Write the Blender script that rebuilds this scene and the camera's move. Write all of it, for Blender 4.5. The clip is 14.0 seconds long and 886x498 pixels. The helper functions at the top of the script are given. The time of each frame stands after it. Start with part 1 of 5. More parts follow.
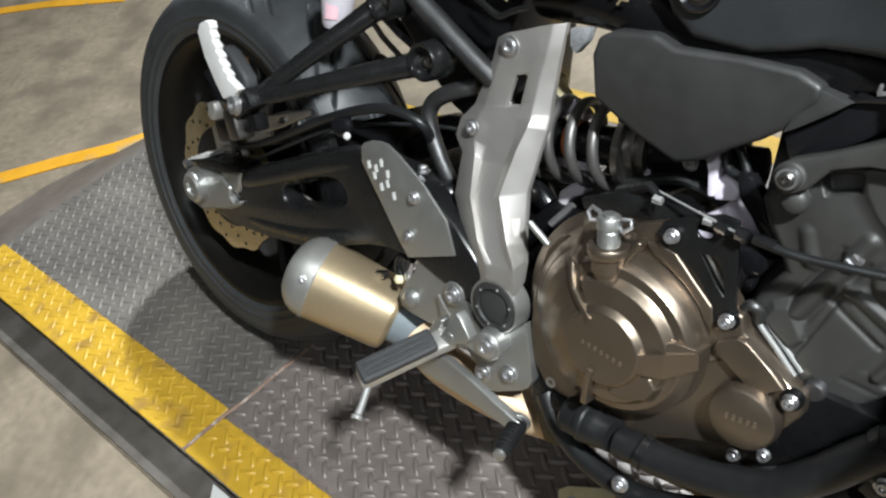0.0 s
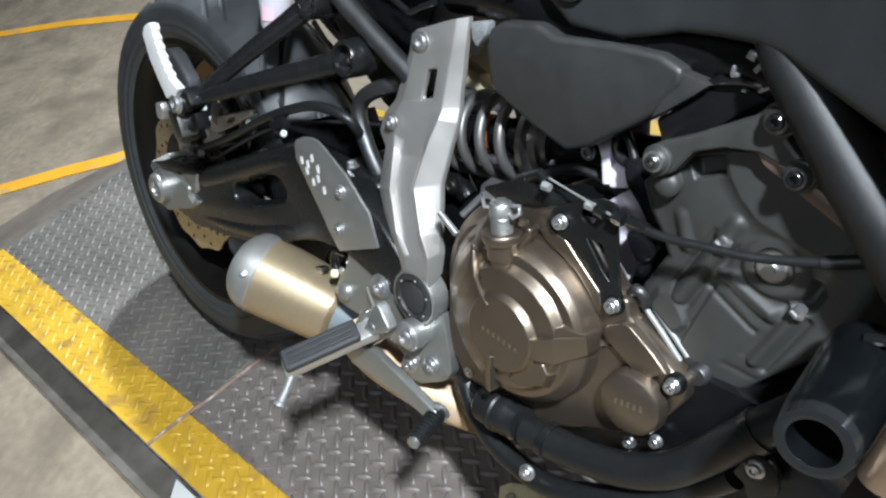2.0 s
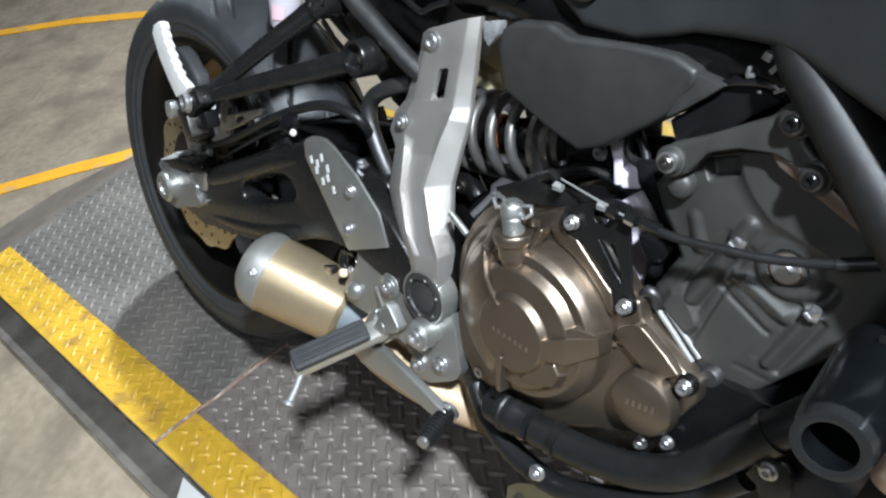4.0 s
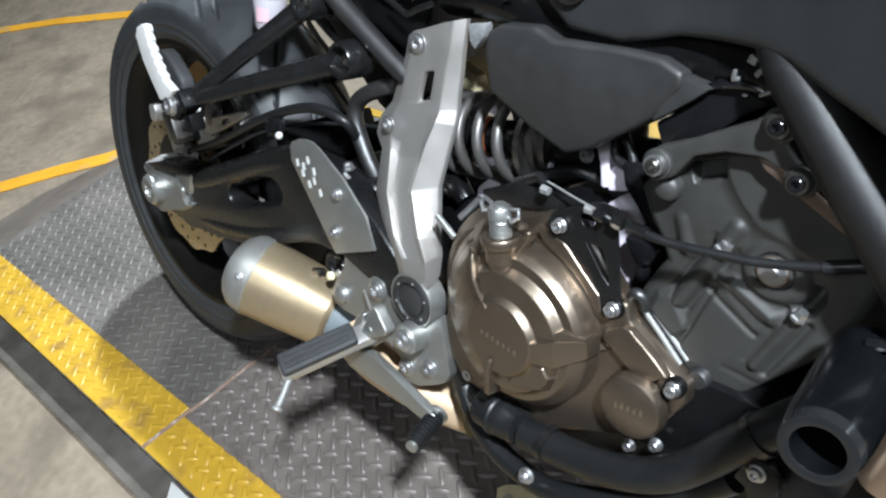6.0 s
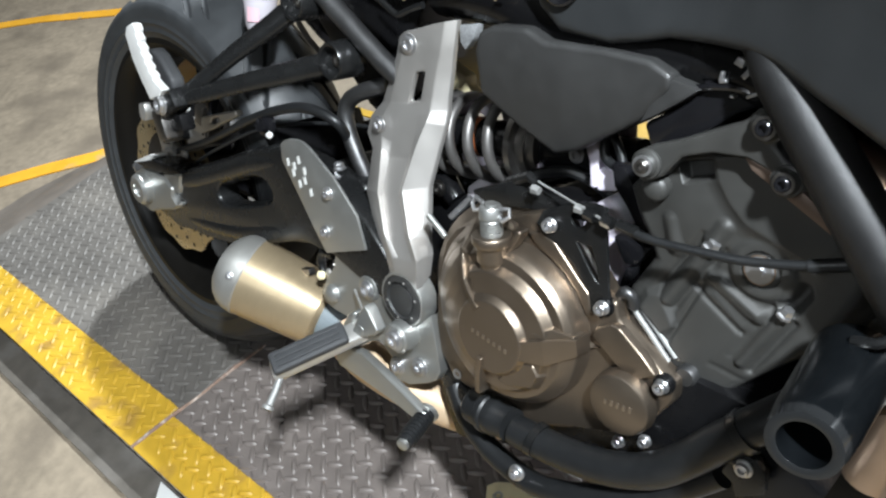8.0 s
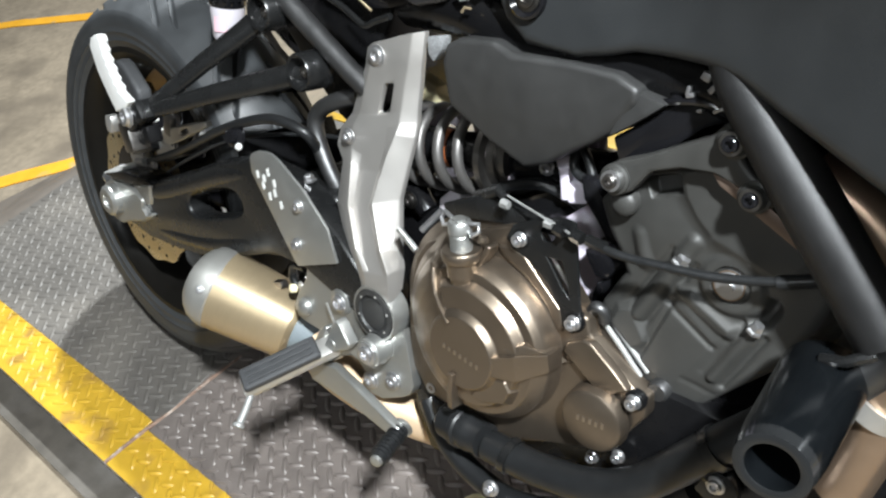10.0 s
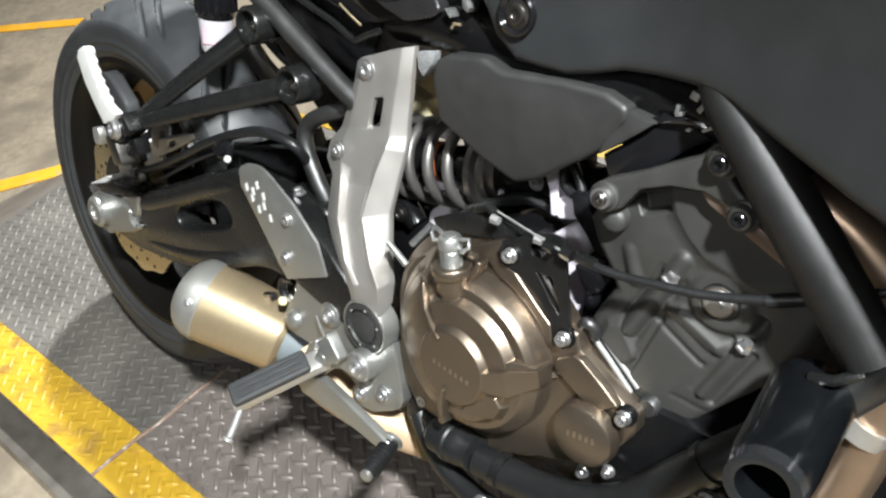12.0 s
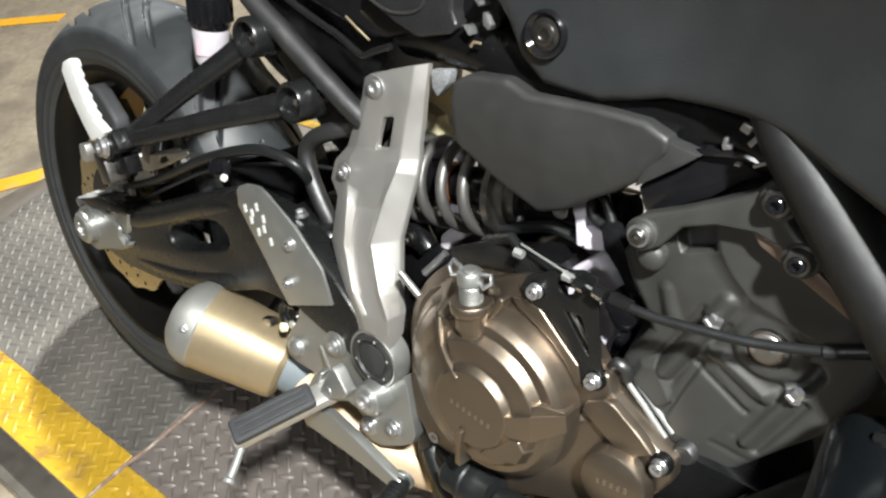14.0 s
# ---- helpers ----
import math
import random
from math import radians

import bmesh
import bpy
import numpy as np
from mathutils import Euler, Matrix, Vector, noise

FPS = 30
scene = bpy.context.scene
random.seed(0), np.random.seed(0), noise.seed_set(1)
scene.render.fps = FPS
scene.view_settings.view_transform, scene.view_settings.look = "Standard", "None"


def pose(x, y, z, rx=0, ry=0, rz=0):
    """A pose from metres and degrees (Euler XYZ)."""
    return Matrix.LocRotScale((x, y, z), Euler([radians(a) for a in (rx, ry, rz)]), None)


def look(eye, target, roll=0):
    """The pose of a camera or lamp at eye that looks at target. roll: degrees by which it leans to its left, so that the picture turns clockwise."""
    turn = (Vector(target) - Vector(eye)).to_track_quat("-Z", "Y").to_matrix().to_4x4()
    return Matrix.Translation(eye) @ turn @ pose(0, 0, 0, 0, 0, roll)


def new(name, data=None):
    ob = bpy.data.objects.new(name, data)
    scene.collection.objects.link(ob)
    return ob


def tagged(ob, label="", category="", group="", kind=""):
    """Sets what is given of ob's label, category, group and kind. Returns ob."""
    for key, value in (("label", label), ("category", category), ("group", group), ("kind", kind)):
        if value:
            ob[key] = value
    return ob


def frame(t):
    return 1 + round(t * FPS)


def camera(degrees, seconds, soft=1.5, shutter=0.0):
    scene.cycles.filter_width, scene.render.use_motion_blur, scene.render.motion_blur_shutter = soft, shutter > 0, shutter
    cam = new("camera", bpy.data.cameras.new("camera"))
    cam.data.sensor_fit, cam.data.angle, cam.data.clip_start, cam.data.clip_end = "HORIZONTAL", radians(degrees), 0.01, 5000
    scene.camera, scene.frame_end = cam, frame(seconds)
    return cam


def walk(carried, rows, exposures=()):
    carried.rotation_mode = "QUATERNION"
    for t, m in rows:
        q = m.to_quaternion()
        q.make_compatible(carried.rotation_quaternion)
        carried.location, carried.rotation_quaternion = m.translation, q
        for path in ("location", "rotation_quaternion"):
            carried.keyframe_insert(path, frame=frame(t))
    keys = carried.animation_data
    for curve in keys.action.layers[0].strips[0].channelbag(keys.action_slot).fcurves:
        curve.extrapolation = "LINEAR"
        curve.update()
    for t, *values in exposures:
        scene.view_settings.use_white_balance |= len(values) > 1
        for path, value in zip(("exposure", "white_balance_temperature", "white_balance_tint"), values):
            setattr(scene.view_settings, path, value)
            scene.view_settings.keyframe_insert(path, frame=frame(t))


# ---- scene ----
cam = camera(60.0, 14.0, soft=2.3)
PATH = [
    (0.0, (1.0165, -0.4895, 0.9960), (0.4328, -0.0343, 0.3236), -15.99),
    (0.5, (1.1215, -0.4503, 0.9641), (0.5090, -0.0112, 0.3068), -16.56),
    (1.0, (1.1360, -0.4290, 0.9551), (0.5151, 0.0118, 0.3068), -17.00),
    (1.5, (1.1282, -0.4304, 0.9573), (0.5047, 0.0107, 0.3119), -17.28),
    (2.0, (1.1301, -0.4321, 0.9573), (0.5039, 0.0080, 0.3137), -17.58),
    (2.5, (1.1291, -0.4350, 0.9569), (0.5022, 0.0027, 0.3123), -17.72),
    (3.0, (1.1257, -0.4363, 0.9590), (0.4967, -0.0006, 0.3152), -17.64),
    (5.5, (1.1223, -0.4335, 0.9601), (0.5000, 0.0070, 0.3130), -17.33),
    (6.0, (1.1212, -0.4303, 0.9613), (0.5039, 0.0139, 0.3119), -17.41),
    (6.5, (1.1226, -0.4294, 0.9648), (0.5091, 0.0188, 0.3146), -17.37),
    (7.0, (1.1195, -0.4304, 0.9707), (0.5084, 0.0215, 0.3209), -17.08),
    (7.5, (1.1188, -0.4362, 0.9702), (0.5104, 0.0178, 0.3192), -16.80),
    (8.0, (1.1219, -0.4356, 0.9662), (0.5173, 0.0191, 0.3122), -16.68),
    (10.5, (1.1209, -0.4103, 0.9678), (0.5341, 0.0602, 0.3088), -16.27),
    (11.0, (1.1182, -0.4101, 0.9707), (0.5336, 0.0634, 0.3118), -16.10),
    (11.5, (1.1185, -0.4076, 0.9707), (0.5355, 0.0687, 0.3125), -15.90),
    (12.0, (1.1168, -0.4067, 0.9749), (0.5363, 0.0723, 0.3164), -15.73),
    (12.5, (1.1091, -0.4029, 0.9751), (0.5315, 0.0774, 0.3150), -15.60),
    (13.0, (1.0979, -0.3946, 0.9740), (0.5244, 0.0857, 0.3104), -15.57),
    (13.5, (1.0788, -0.3850, 0.9749), (0.5109, 0.0954, 0.3065), -15.56),
    (14.0, (1.0559, -0.3767, 0.9759), (0.4926, 0.1047, 0.3044), -15.45),
]
EXPOSURES = [(0.0, -0.2, 6400, 10), (0.5, -0.14, 5800, 10), (1.0, 0.0, 5750, 10), (2.0, 0.0, 6000, 10), (7.0, 0.05, 6000, 10), (8.0, 0.12, 6200, 10),
             (10.5, 0.33, 6400, 10), (12.0, 0.36, 6600, 10), (14.0, 0.3, 6750, 10)]
walk(cam, [(t, look(eye, target, roll)) for t, eye, target, roll in PATH], EXPOSURES)

# ---- light ----
world = bpy.data.worlds.new("workshop_air")
scene.world = world
world.use_nodes = True
world.node_tree.nodes["Background"].inputs[0].default_value = (0.46, 0.54, 0.66, 1)
world.node_tree.nodes["Background"].inputs[1].default_value = 0.20


def area_lamp(eye, target, watts, size, size_y, colour):
    data = bpy.data.lights.new("overhead_area_light", "AREA")
    data.energy, data.shape, data.size, data.size_y, data.color = watts, "RECTANGLE", size, size_y, colour
    ob = new("overhead_area_light", data)
    ob.matrix_world = look(eye, target)
    return ob


WARM = (0.95, 1.0, 1.01)
area_lamp((1.76, -0.415, 2.10), (0.4, 0, 0.2), 124, 0.09, 0.16, WARM)
area_lamp((-0.35, 1.88, 3.2), (0.1, 0, 0.2), 295, 0.22, 0.14, WARM)
# added fill with no known fitting: lifts the near side of engine and deck
area_lamp((1.30, -2.30, 2.80), (0.6, 0, 0.2), 26, 1.2, 0.16, WARM)


# ---- materials ----
def material(name, colour, rough=0.5, metal=0.0, vary=0.15, scale=40.0, bump=0.0, bump_scale=300.0, coat=0.0, spots=None, stretch=(1, 1, 1), wear=0.08, brushed=0.0):
    """A surface whose colour and gloss vary at two scales, with a fine relief."""
    mat = bpy.data.materials.new(name)
    mat.use_nodes = True
    nt = mat.node_tree
    bsdf = nt.nodes["Principled BSDF"]
    coords = nt.nodes.new("ShaderNodeTexCoord")
    mapping = nt.nodes.new("ShaderNodeMapping")
    mapping.inputs["Scale"].default_value = stretch
    nt.links.new(coords.outputs["Object"], mapping.inputs["Vector"])

    def noise_at(size, detail=4.0):
        node = nt.nodes.new("ShaderNodeTexNoise")
        node.inputs["Scale"].default_value, node.inputs["Detail"].default_value = size, detail
        nt.links.new(mapping.outputs[0], node.inputs["Vector"])
        return node

    broad, fine = noise_at(scale * 0.18), noise_at(scale, 6.0)
    mix = nt.nodes.new("ShaderNodeMath")
    mix.operation = "ADD"
    nt.links.new(broad.outputs["Fac"], mix.inputs[0])
    nt.links.new(fine.outputs["Fac"], mix.inputs[1])
    ramp = nt.nodes.new("ShaderNodeMapRange")
    ramp.inputs["From Min"].default_value, ramp.inputs["From Max"].default_value = 0.6, 1.4
    ramp.inputs["To Min"].default_value, ramp.inputs["To Max"].default_value = 1 - vary, 1 + vary
    nt.links.new(mix.outputs[0], ramp.inputs["Value"])
    shade = nt.nodes.new("ShaderNodeVectorMath")
    shade.operation = "SCALE"
    shade.inputs[0].default_value = colour
    nt.links.new(ramp.outputs[0], shade.inputs["Scale"])
    last = shade.outputs[0]
    if spots:
        other, size, low, high = spots
        patch = noise_at(size, 8.0)
        mask = nt.nodes.new("ShaderNodeMapRange")
        mask.inputs["From Min"].default_value, mask.inputs["From Max"].default_value = low, high
        nt.links.new(patch.outputs["Fac"], mask.inputs["Value"])
        blend = nt.nodes.new("ShaderNodeMix")
        blend.data_type = "RGBA"
        nt.links.new(mask.outputs[0], blend.inputs[0])
        nt.links.new(last, blend.inputs[6])
        blend.inputs[7].default_value = (*other, 1)
        last = blend.outputs[2]
    nt.links.new(last, bsdf.inputs["Base Color"])
    gloss = nt.nodes.new("ShaderNodeMapRange")
    gloss.inputs["From Min"].default_value, gloss.inputs["From Max"].default_value = 0.6, 1.4
    gloss.inputs["To Min"].default_value, gloss.inputs["To Max"].default_value = max(rough - wear, 0.03), min(rough + wear, 1)
    nt.links.new(mix.outputs[0], gloss.inputs["Value"])
    nt.links.new(gloss.outputs[0], bsdf.inputs["Roughness"])
    bsdf.inputs["Metallic"].default_value = metal
    bsdf.inputs["Coat Weight"].default_value = coat
    if brushed:
        tangent = nt.nodes.new("ShaderNodeTangent")
        tangent.direction_type, tangent.axis = "RADIAL", "Z"
        nt.links.new(tangent.outputs[0], bsdf.inputs["Tangent"])
        bsdf.inputs["Anisotropic"].default_value, bsdf.inputs["Anisotropic Rotation"].default_value = brushed, 0.25
    if bump:
        relief = noise_at(bump_scale, 3.0)
        node = nt.nodes.new("ShaderNodeBump")
        node.inputs["Strength"].default_value, node.inputs["Distance"].default_value = bump, 0.0006
        nt.links.new(relief.outputs["Fac"], node.inputs["Height"])
        nt.links.new(node.outputs[0], bsdf.inputs["Normal"])
    return mat


M_PLASTIC = material("matte_black_plastic", (0.0205, 0.0205, 0.0203), 0.5, 0, 0.12, 60, 0.35, 1500)
M_TANK = material("satin_black_paint", (0.0172, 0.0187, 0.0200), 0.42, 0, 0.12, 30, 0.3, 900)
M_GLOSS = material("gloss_black_plastic", (0.006, 0.006, 0.007), 0.16, 0, 0.15, 40)
M_POWDER = material("black_powder_coat", (0.007, 0.0072, 0.0074), 0.27, 0, 0.12, 50, 0.12, 900)
M_FRAME = material("satin_metallic_black_paint", (0.085, 0.085, 0.086), 0.40, 0.85, 0.15, 50, 0.3, 1200)
M_RIM = material("dark_bronze_wheel_paint", (0.006, 0.0055, 0.0048), 0.4, 0.1, 0.15, 40)
M_BOBBIN = material("blue_black_nylon", (0.003, 0.0036, 0.0042), 0.17, 0, 0.15, 60, 0.1, 500)
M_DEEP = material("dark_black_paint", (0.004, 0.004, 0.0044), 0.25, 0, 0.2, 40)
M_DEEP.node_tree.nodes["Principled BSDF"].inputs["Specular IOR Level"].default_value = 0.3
M_CASE = material("dark_grey_engine_paint", (0.031, 0.0307, 0.0287), 0.50, 0.10, 0.15, 45, 0.22, 1500)
M_RIM.node_tree.nodes["Principled BSDF"].inputs["Specular IOR Level"].default_value = 0.15
M_TUBE = material("sparkling_black_frame_paint", (0.023, 0.023, 0.0235), 0.42, 0.60, 0.2, 60, 0.5, 1600)
M_BRONZE = material("bronze_engine_paint", (0.223, 0.182, 0.142), 0.36, 0.92, 0.06, 30, 0.12, 1500)
# paler than the cover bronze: the letters' glints are put into the colour
M_LETTER = material("glint_bronze", (0.34, 0.285, 0.225), 0.30, 0.9, 0.1, 200)
M_SILVER = material("silver_paint", (0.37, 0.355, 0.338), 0.49, 0.75, 0.04, 30, 0.08, 1800)
M_ALU = material("satin_aluminium", (0.385, 0.388, 0.375), 0.39, 0.85, 0.05, 60, 0.1, 1200)
M_CAP = material("pale_brushed_metal", (0.37, 0.365, 0.345), 0.46, 0.7, 0.05, 60, 0.10, 600, wear=0.02, brushed=0.6)
M_CAST = material("cast_aluminium", (0.5, 0.49, 0.47), 0.42, 0.8, 0.08, 60, 0.4, 900)
M_BRIGHT = material("white_alloy", (0.66, 0.66, 0.645), 0.42, 0.2, 0.05, 60, 0.2, 700)
M_DULL = material("dull_zinc", (0.23, 0.23, 0.225), 0.55, 0.4, 0.1, 90)
M_ZINC = material("zinc_steel", (0.52, 0.52, 0.53), 0.33, 0.92, 0.1, 150)
M_SPRING = material("grey_spring_steel", (0.115, 0.110, 0.106), 0.46, 0.7, 0.1, 80)
M_STEEL = material("dark_steel", (0.22, 0.21, 0.2), 0.35, 1.0, 0.15, 120)
M_GOLD = material("gold_brushed_metal", (0.46, 0.365, 0.235), 0.48, 0.72, 0.05, 90, 0.10, 700, stretch=(1, 1, 6), wear=0.02, brushed=0.75)
M_COPPER = material("heat_tinted_pipe", (0.36, 0.26, 0.185), 0.36, 0.85, 0.15, 30)
M_PIPE = material("blue_grey_steel_pipe", (0.125, 0.148, 0.162), 0.62, 0.1, 0.1, 60)
M_DISC = material("brake_disc_steel", (0.58, 0.48, 0.30), 0.3, 0.9, 0.08, 200)
M_RUBBER = material("black_rubber", (0.0095, 0.0100, 0.0106), 0.36, 0, 0.15, 80, 0.3, 900)
M_RUBBER.node_tree.nodes["Principled BSDF"].inputs["Specular IOR Level"].default_value = 0.35
M_PAD = material("grey_rubber_pad", (0.03, 0.031, 0.033), 0.6, 0, 0.2, 80, 0.5, 700)
M_TYRE = material("tyre_rubber", (0.028, 0.030, 0.032), 0.5, 0, 0.25, 40, 0.3, 700)
M_LILAC = material("pale_lilac_plastic", (0.66, 0.61, 0.70), 0.4, 0, 0.12, 40)
M_CREAM = material("cream_plastic", (0.74, 0.66, 0.42), 0.5, 0, 0.1, 40)
M_WHITE = material("white_reservoir_plastic", (0.43, 0.405, 0.44), 0.35, 0, 0.05, 30)
M_PINK = material("pale_pink_label", (0.55, 0.36, 0.40), 0.5, 0, 0.1, 60)
M_RED = material("red_plastic", (0.45, 0.03, 0.03), 0.4, 0, 0.1, 40)
M_DECK = material("worn_steel_plate", (0.142, 0.122, 0.111), 0.45, 0.12, 0.28, 26, 0.5, 350, spots=((0.18, 0.155, 0.14), 5, 0.5, 0.7))
M_DECK2 = material("dusty_steel_plate", (0.098, 0.090, 0.081), 0.55, 0.1, 0.22, 26, 0.5, 350, spots=((0.15, 0.137, 0.12), 4, 0.5, 0.7))
M_LIP = material("dull_brown_steel", (0.115, 0.098, 0.082), 0.6, 0.1, 0.22, 20, 0.3, 200)
M_YELLOW = material("yellow_floor_paint", (0.405, 0.248, 0.022), 0.45, 0, 0.22, 30, 0.5, 300, spots=((0.24, 0.14, 0.035), 16, 0.53, 0.68))
M_RUST = material("rusty_steel", (0.20, 0.13, 0.095), 0.65, 0.2, 0.5, 60, 0.6, 300, spots=((0.40, 0.33, 0.28), 45, 0.5, 0.6))
M_FLOOR = material("grey_concrete", (0.178, 0.145, 0.104), 0.75, 0, 0.3, 45, 0.6, 160, spots=((0.112, 0.09, 0.065), 5.5, 0.5, 0.72))
M_LINE = material("yellow_line_paint", (0.55, 0.27, 0.014), 0.6, 0, 0.15, 22, 0.3, 200, spots=((0.32, 0.24, 0.12), 9, 0.56, 0.66))
M_WALL = material("painted_wall", (0.22, 0.215, 0.20), 0.8, 0, 0.1, 3)
M_EDGE = material("machined_brown_edge", (0.15, 0.11, 0.088), 0.4, 0.6, 0.15, 60, 0.2, 900)
M_BASE = material("dark_brown_painted_steel", (0.066, 0.058, 0.048), 0.75, 0, 0.4, 30, 0.4, 200, spots=((0.12, 0.11, 0.10), 7, 0.52, 0.72))
M_FOIL = material("crinkled_foil", (0.26, 0.26, 0.26), 0.35, 0.8, 0.5, 400, 1.0, 500)


# ---- mesh helpers ----
def part(name, bm, mat, parent=None, label="", sharp=35, at=None):
    """Links a bmesh as one mesh object under a thing or under a part."""
    bmesh.ops.recalc_face_normals(bm, faces=bm.faces)
    me = bpy.data.meshes.new(name)
    bm.to_mesh(me)
    bm.free()
    me.materials.append(mat)
    me.polygons.foreach_set("use_smooth", [True] * len(me.polygons))
    me.set_sharp_from_angle(angle=radians(sharp))
    ob = new(name, me)
    if parent is not None:
        ob.parent = parent
    if at is not None:
        ob.matrix_basis = at
    if label:
        ob["label"] = label
    return ob


def round_edges(bm, width, seg=2, angle=25):
    if width <= 0:
        return bm
    edges = [e for e in bm.edges if len(e.link_faces) == 2 and e.calc_face_angle(0) > radians(angle)]
    bmesh.ops.bevel(bm, geom=edges, offset=width, segments=seg, profile=0.6, affect="EDGES", clamp_overlap=True)
    return bm


def prism(outline, y0, y1, bevel=0.002, seg=2, lift=None, grow=0.0):
    """An outline in x and z, drawn out sideways from y0 (outer) to y1. lift(x, z) shifts it sideways; grow widens the far side."""
    bm = bmesh.new()
    n = len(outline)
    cx, cz = sum(p[0] for p in outline) / n, sum(p[1] for p in outline) / n
    rings = []
    for y, g in ((y0, 0.0), (y1, grow)):
        ring = []
        for x, z in outline:
            d = math.hypot(x - cx, z - cz) or 1
            ring.append(bm.verts.new((x + (x - cx) / d * g, y + (lift(x, z) if lift else 0), z + (z - cz) / d * g)))
        rings.append(ring)
    bm.faces.new(rings[0])
    bm.faces.new(rings[1][::-1])
    for i in range(n):
        bm.faces.new((rings[0][i], rings[1][i], rings[1][(i + 1) % n], rings[0][(i + 1) % n]))
    bmesh.ops.recalc_face_normals(bm, faces=bm.faces)
    round_edges(bm, bevel, seg)
    return bm


def curved_plate(outline, y0, y1, bevel, seg, lift, step=0.02):
    """A broad prism whose outer face is cut into a grid, so that it can bend smoothly by lift(x, z)."""
    bm = prism(outline, y0, y1, 0)
    lo, hi = [min(p[k] for p in outline) for k in (0, 1)], [max(p[k] for p in outline) for k in (0, 1)]
    round_edges(bm, bevel, seg, 40)
    for axis, k in (((1, 0, 0), 0), ((0, 0, 1), 1)):
        for at in np.arange(lo[k] + step, hi[k], step):
            place = [0, 0, 0]
            place[2 * k] = at
            bmesh.ops.bisect_plane(bm, geom=bm.verts[:] + bm.edges[:] + bm.faces[:], plane_co=place, plane_no=axis, dist=1e-6)
    for v in bm.verts:
        v.co.y += lift(v.co.x, v.co.z)
    return bm


def spline(points, n=6):
    """A smooth run of points through the given ones."""
    pts = [Vector(p) for p in points]
    out = []
    for i in range(len(pts) - 1):
        a, b, c, d = pts[max(i - 1, 0)], pts[i], pts[i + 1], pts[min(i + 2, len(pts) - 1)]
        for k in range(n):
            t = k / n
            out.append(0.5 * (2 * b + (c - a) * t + (2 * a - 5 * b + 4 * c - d) * t * t + (3 * b - a - 3 * c + d) * t ** 3))
    return out + [pts[-1]]


def tube(points, r, seg=14, bm=None, flat=1.0, side=(0, 1, 0)):
    """A tube along points; r is a radius or one for each point. flat squeezes it across side."""
    bm = bm or bmesh.new()
    pts = [Vector(p) for p in points]
    rs = r if isinstance(r, (list, tuple)) else [r] * len(pts)
    if len(rs) != len(pts):
        rs = list(np.interp(np.linspace(0, 1, len(pts)), np.linspace(0, 1, len(rs)), rs))
    rings, up = [], None
    for i, p in enumerate(pts):
        way = (pts[min(i + 1, len(pts) - 1)] - pts[max(i - 1, 0)]).normalized()
        if up is None:
            up = Vector(side) if abs(way.dot(Vector(side))) < 0.95 else Vector((0, 0, 1))
        up = (up - way * up.dot(way)).normalized()
        across = way.cross(up)
        rings.append([bm.verts.new(p + (up * math.cos(a) * flat + across * math.sin(a)) * rs[i]) for a in (2 * math.pi * k / seg for k in range(seg))])
    for a, b in zip(rings, rings[1:]):
        for k in range(seg):
            bm.faces.new((a[k], a[(k + 1) % seg], b[(k + 1) % seg], b[k]))
    bm.faces.new(rings[0][::-1])
    bm.faces.new(rings[-1])
    return bm


def lathe(profile, origin=(0, 0, 0), axis=(0, -1, 0), seg=32, bm=None, closed=False):
    """Turns a profile of (height along the axis, radius) round an axis."""
    bm = bm or bmesh.new()
    axis, origin = Vector(axis).normalized(), Vector(origin)
    a = axis.orthogonal().normalized()
    b = axis.cross(a)
    rings = []
    for h, r in profile:
        if r < 1e-6:
            rings.append([bm.verts.new(origin + axis * h)])
        else:
            rings.append([bm.verts.new(origin + axis * h + (a * math.cos(t) + b * math.sin(t)) * r) for t in (2 * math.pi * k / seg for k in range(seg))])
    pairs = list(zip(rings, rings[1:])) + ([(rings[-1], rings[0])] if closed else [])
    for p, q in pairs:
        for k in range(seg):
            if len(p) == 1 and len(q) == 1:
                continue
            if len(p) == 1:
                bm.faces.new((p[0], q[(k + 1) % seg], q[k]))
            elif len(q) == 1:
                bm.faces.new((p[k], p[(k + 1) % seg], q[0]))
            else:
                bm.faces.new((p[k], p[(k + 1) % seg], q[(k + 1) % seg], q[k]))
    return bm


def block(centre, size, bevel=0.003, turn=(0, 0, 0), taper=1.0, seg=2):
    bm = bmesh.new()
    bmesh.ops.create_cube(bm, size=1.0)
    m = pose(*centre, *turn) @ Matrix.Diagonal((*size, 1))
    for v in bm.verts:
        if v.co.z > 0:
            v.co.x *= taper
            v.co.y *= taper
    bmesh.ops.transform(bm, matrix=m, verts=bm.verts)
    return round_edges(bm, bevel, seg)


def bolt(parent, place, r=0.006, axis=(0, -1, 0), h=0.005, mat=None, flange=1.45, name="bolt", label="", socket=True, hexa=False):
    """A flanged bolt: its washer, its head and the socket in the head."""
    mat = mat or M_ZINC
    head = [(0, 0), (0, r * flange), (h * 0.25, r * flange), (h * 0.4, r * 1.05), (h * 0.9, r), (h * 1.0, r * 0.88)]
    if socket:
        head += [(h * 1.0, r * 0.55), (h * 0.45, r * 0.5), (h * 0.4, 0)]
    else:
        head += [(h * 1.03, r * 0.4), (h * 1.04, 0)]
    return part(name, lathe(head, place, axis, 6 if hexa else 20), mat, parent, label, sharp=30)


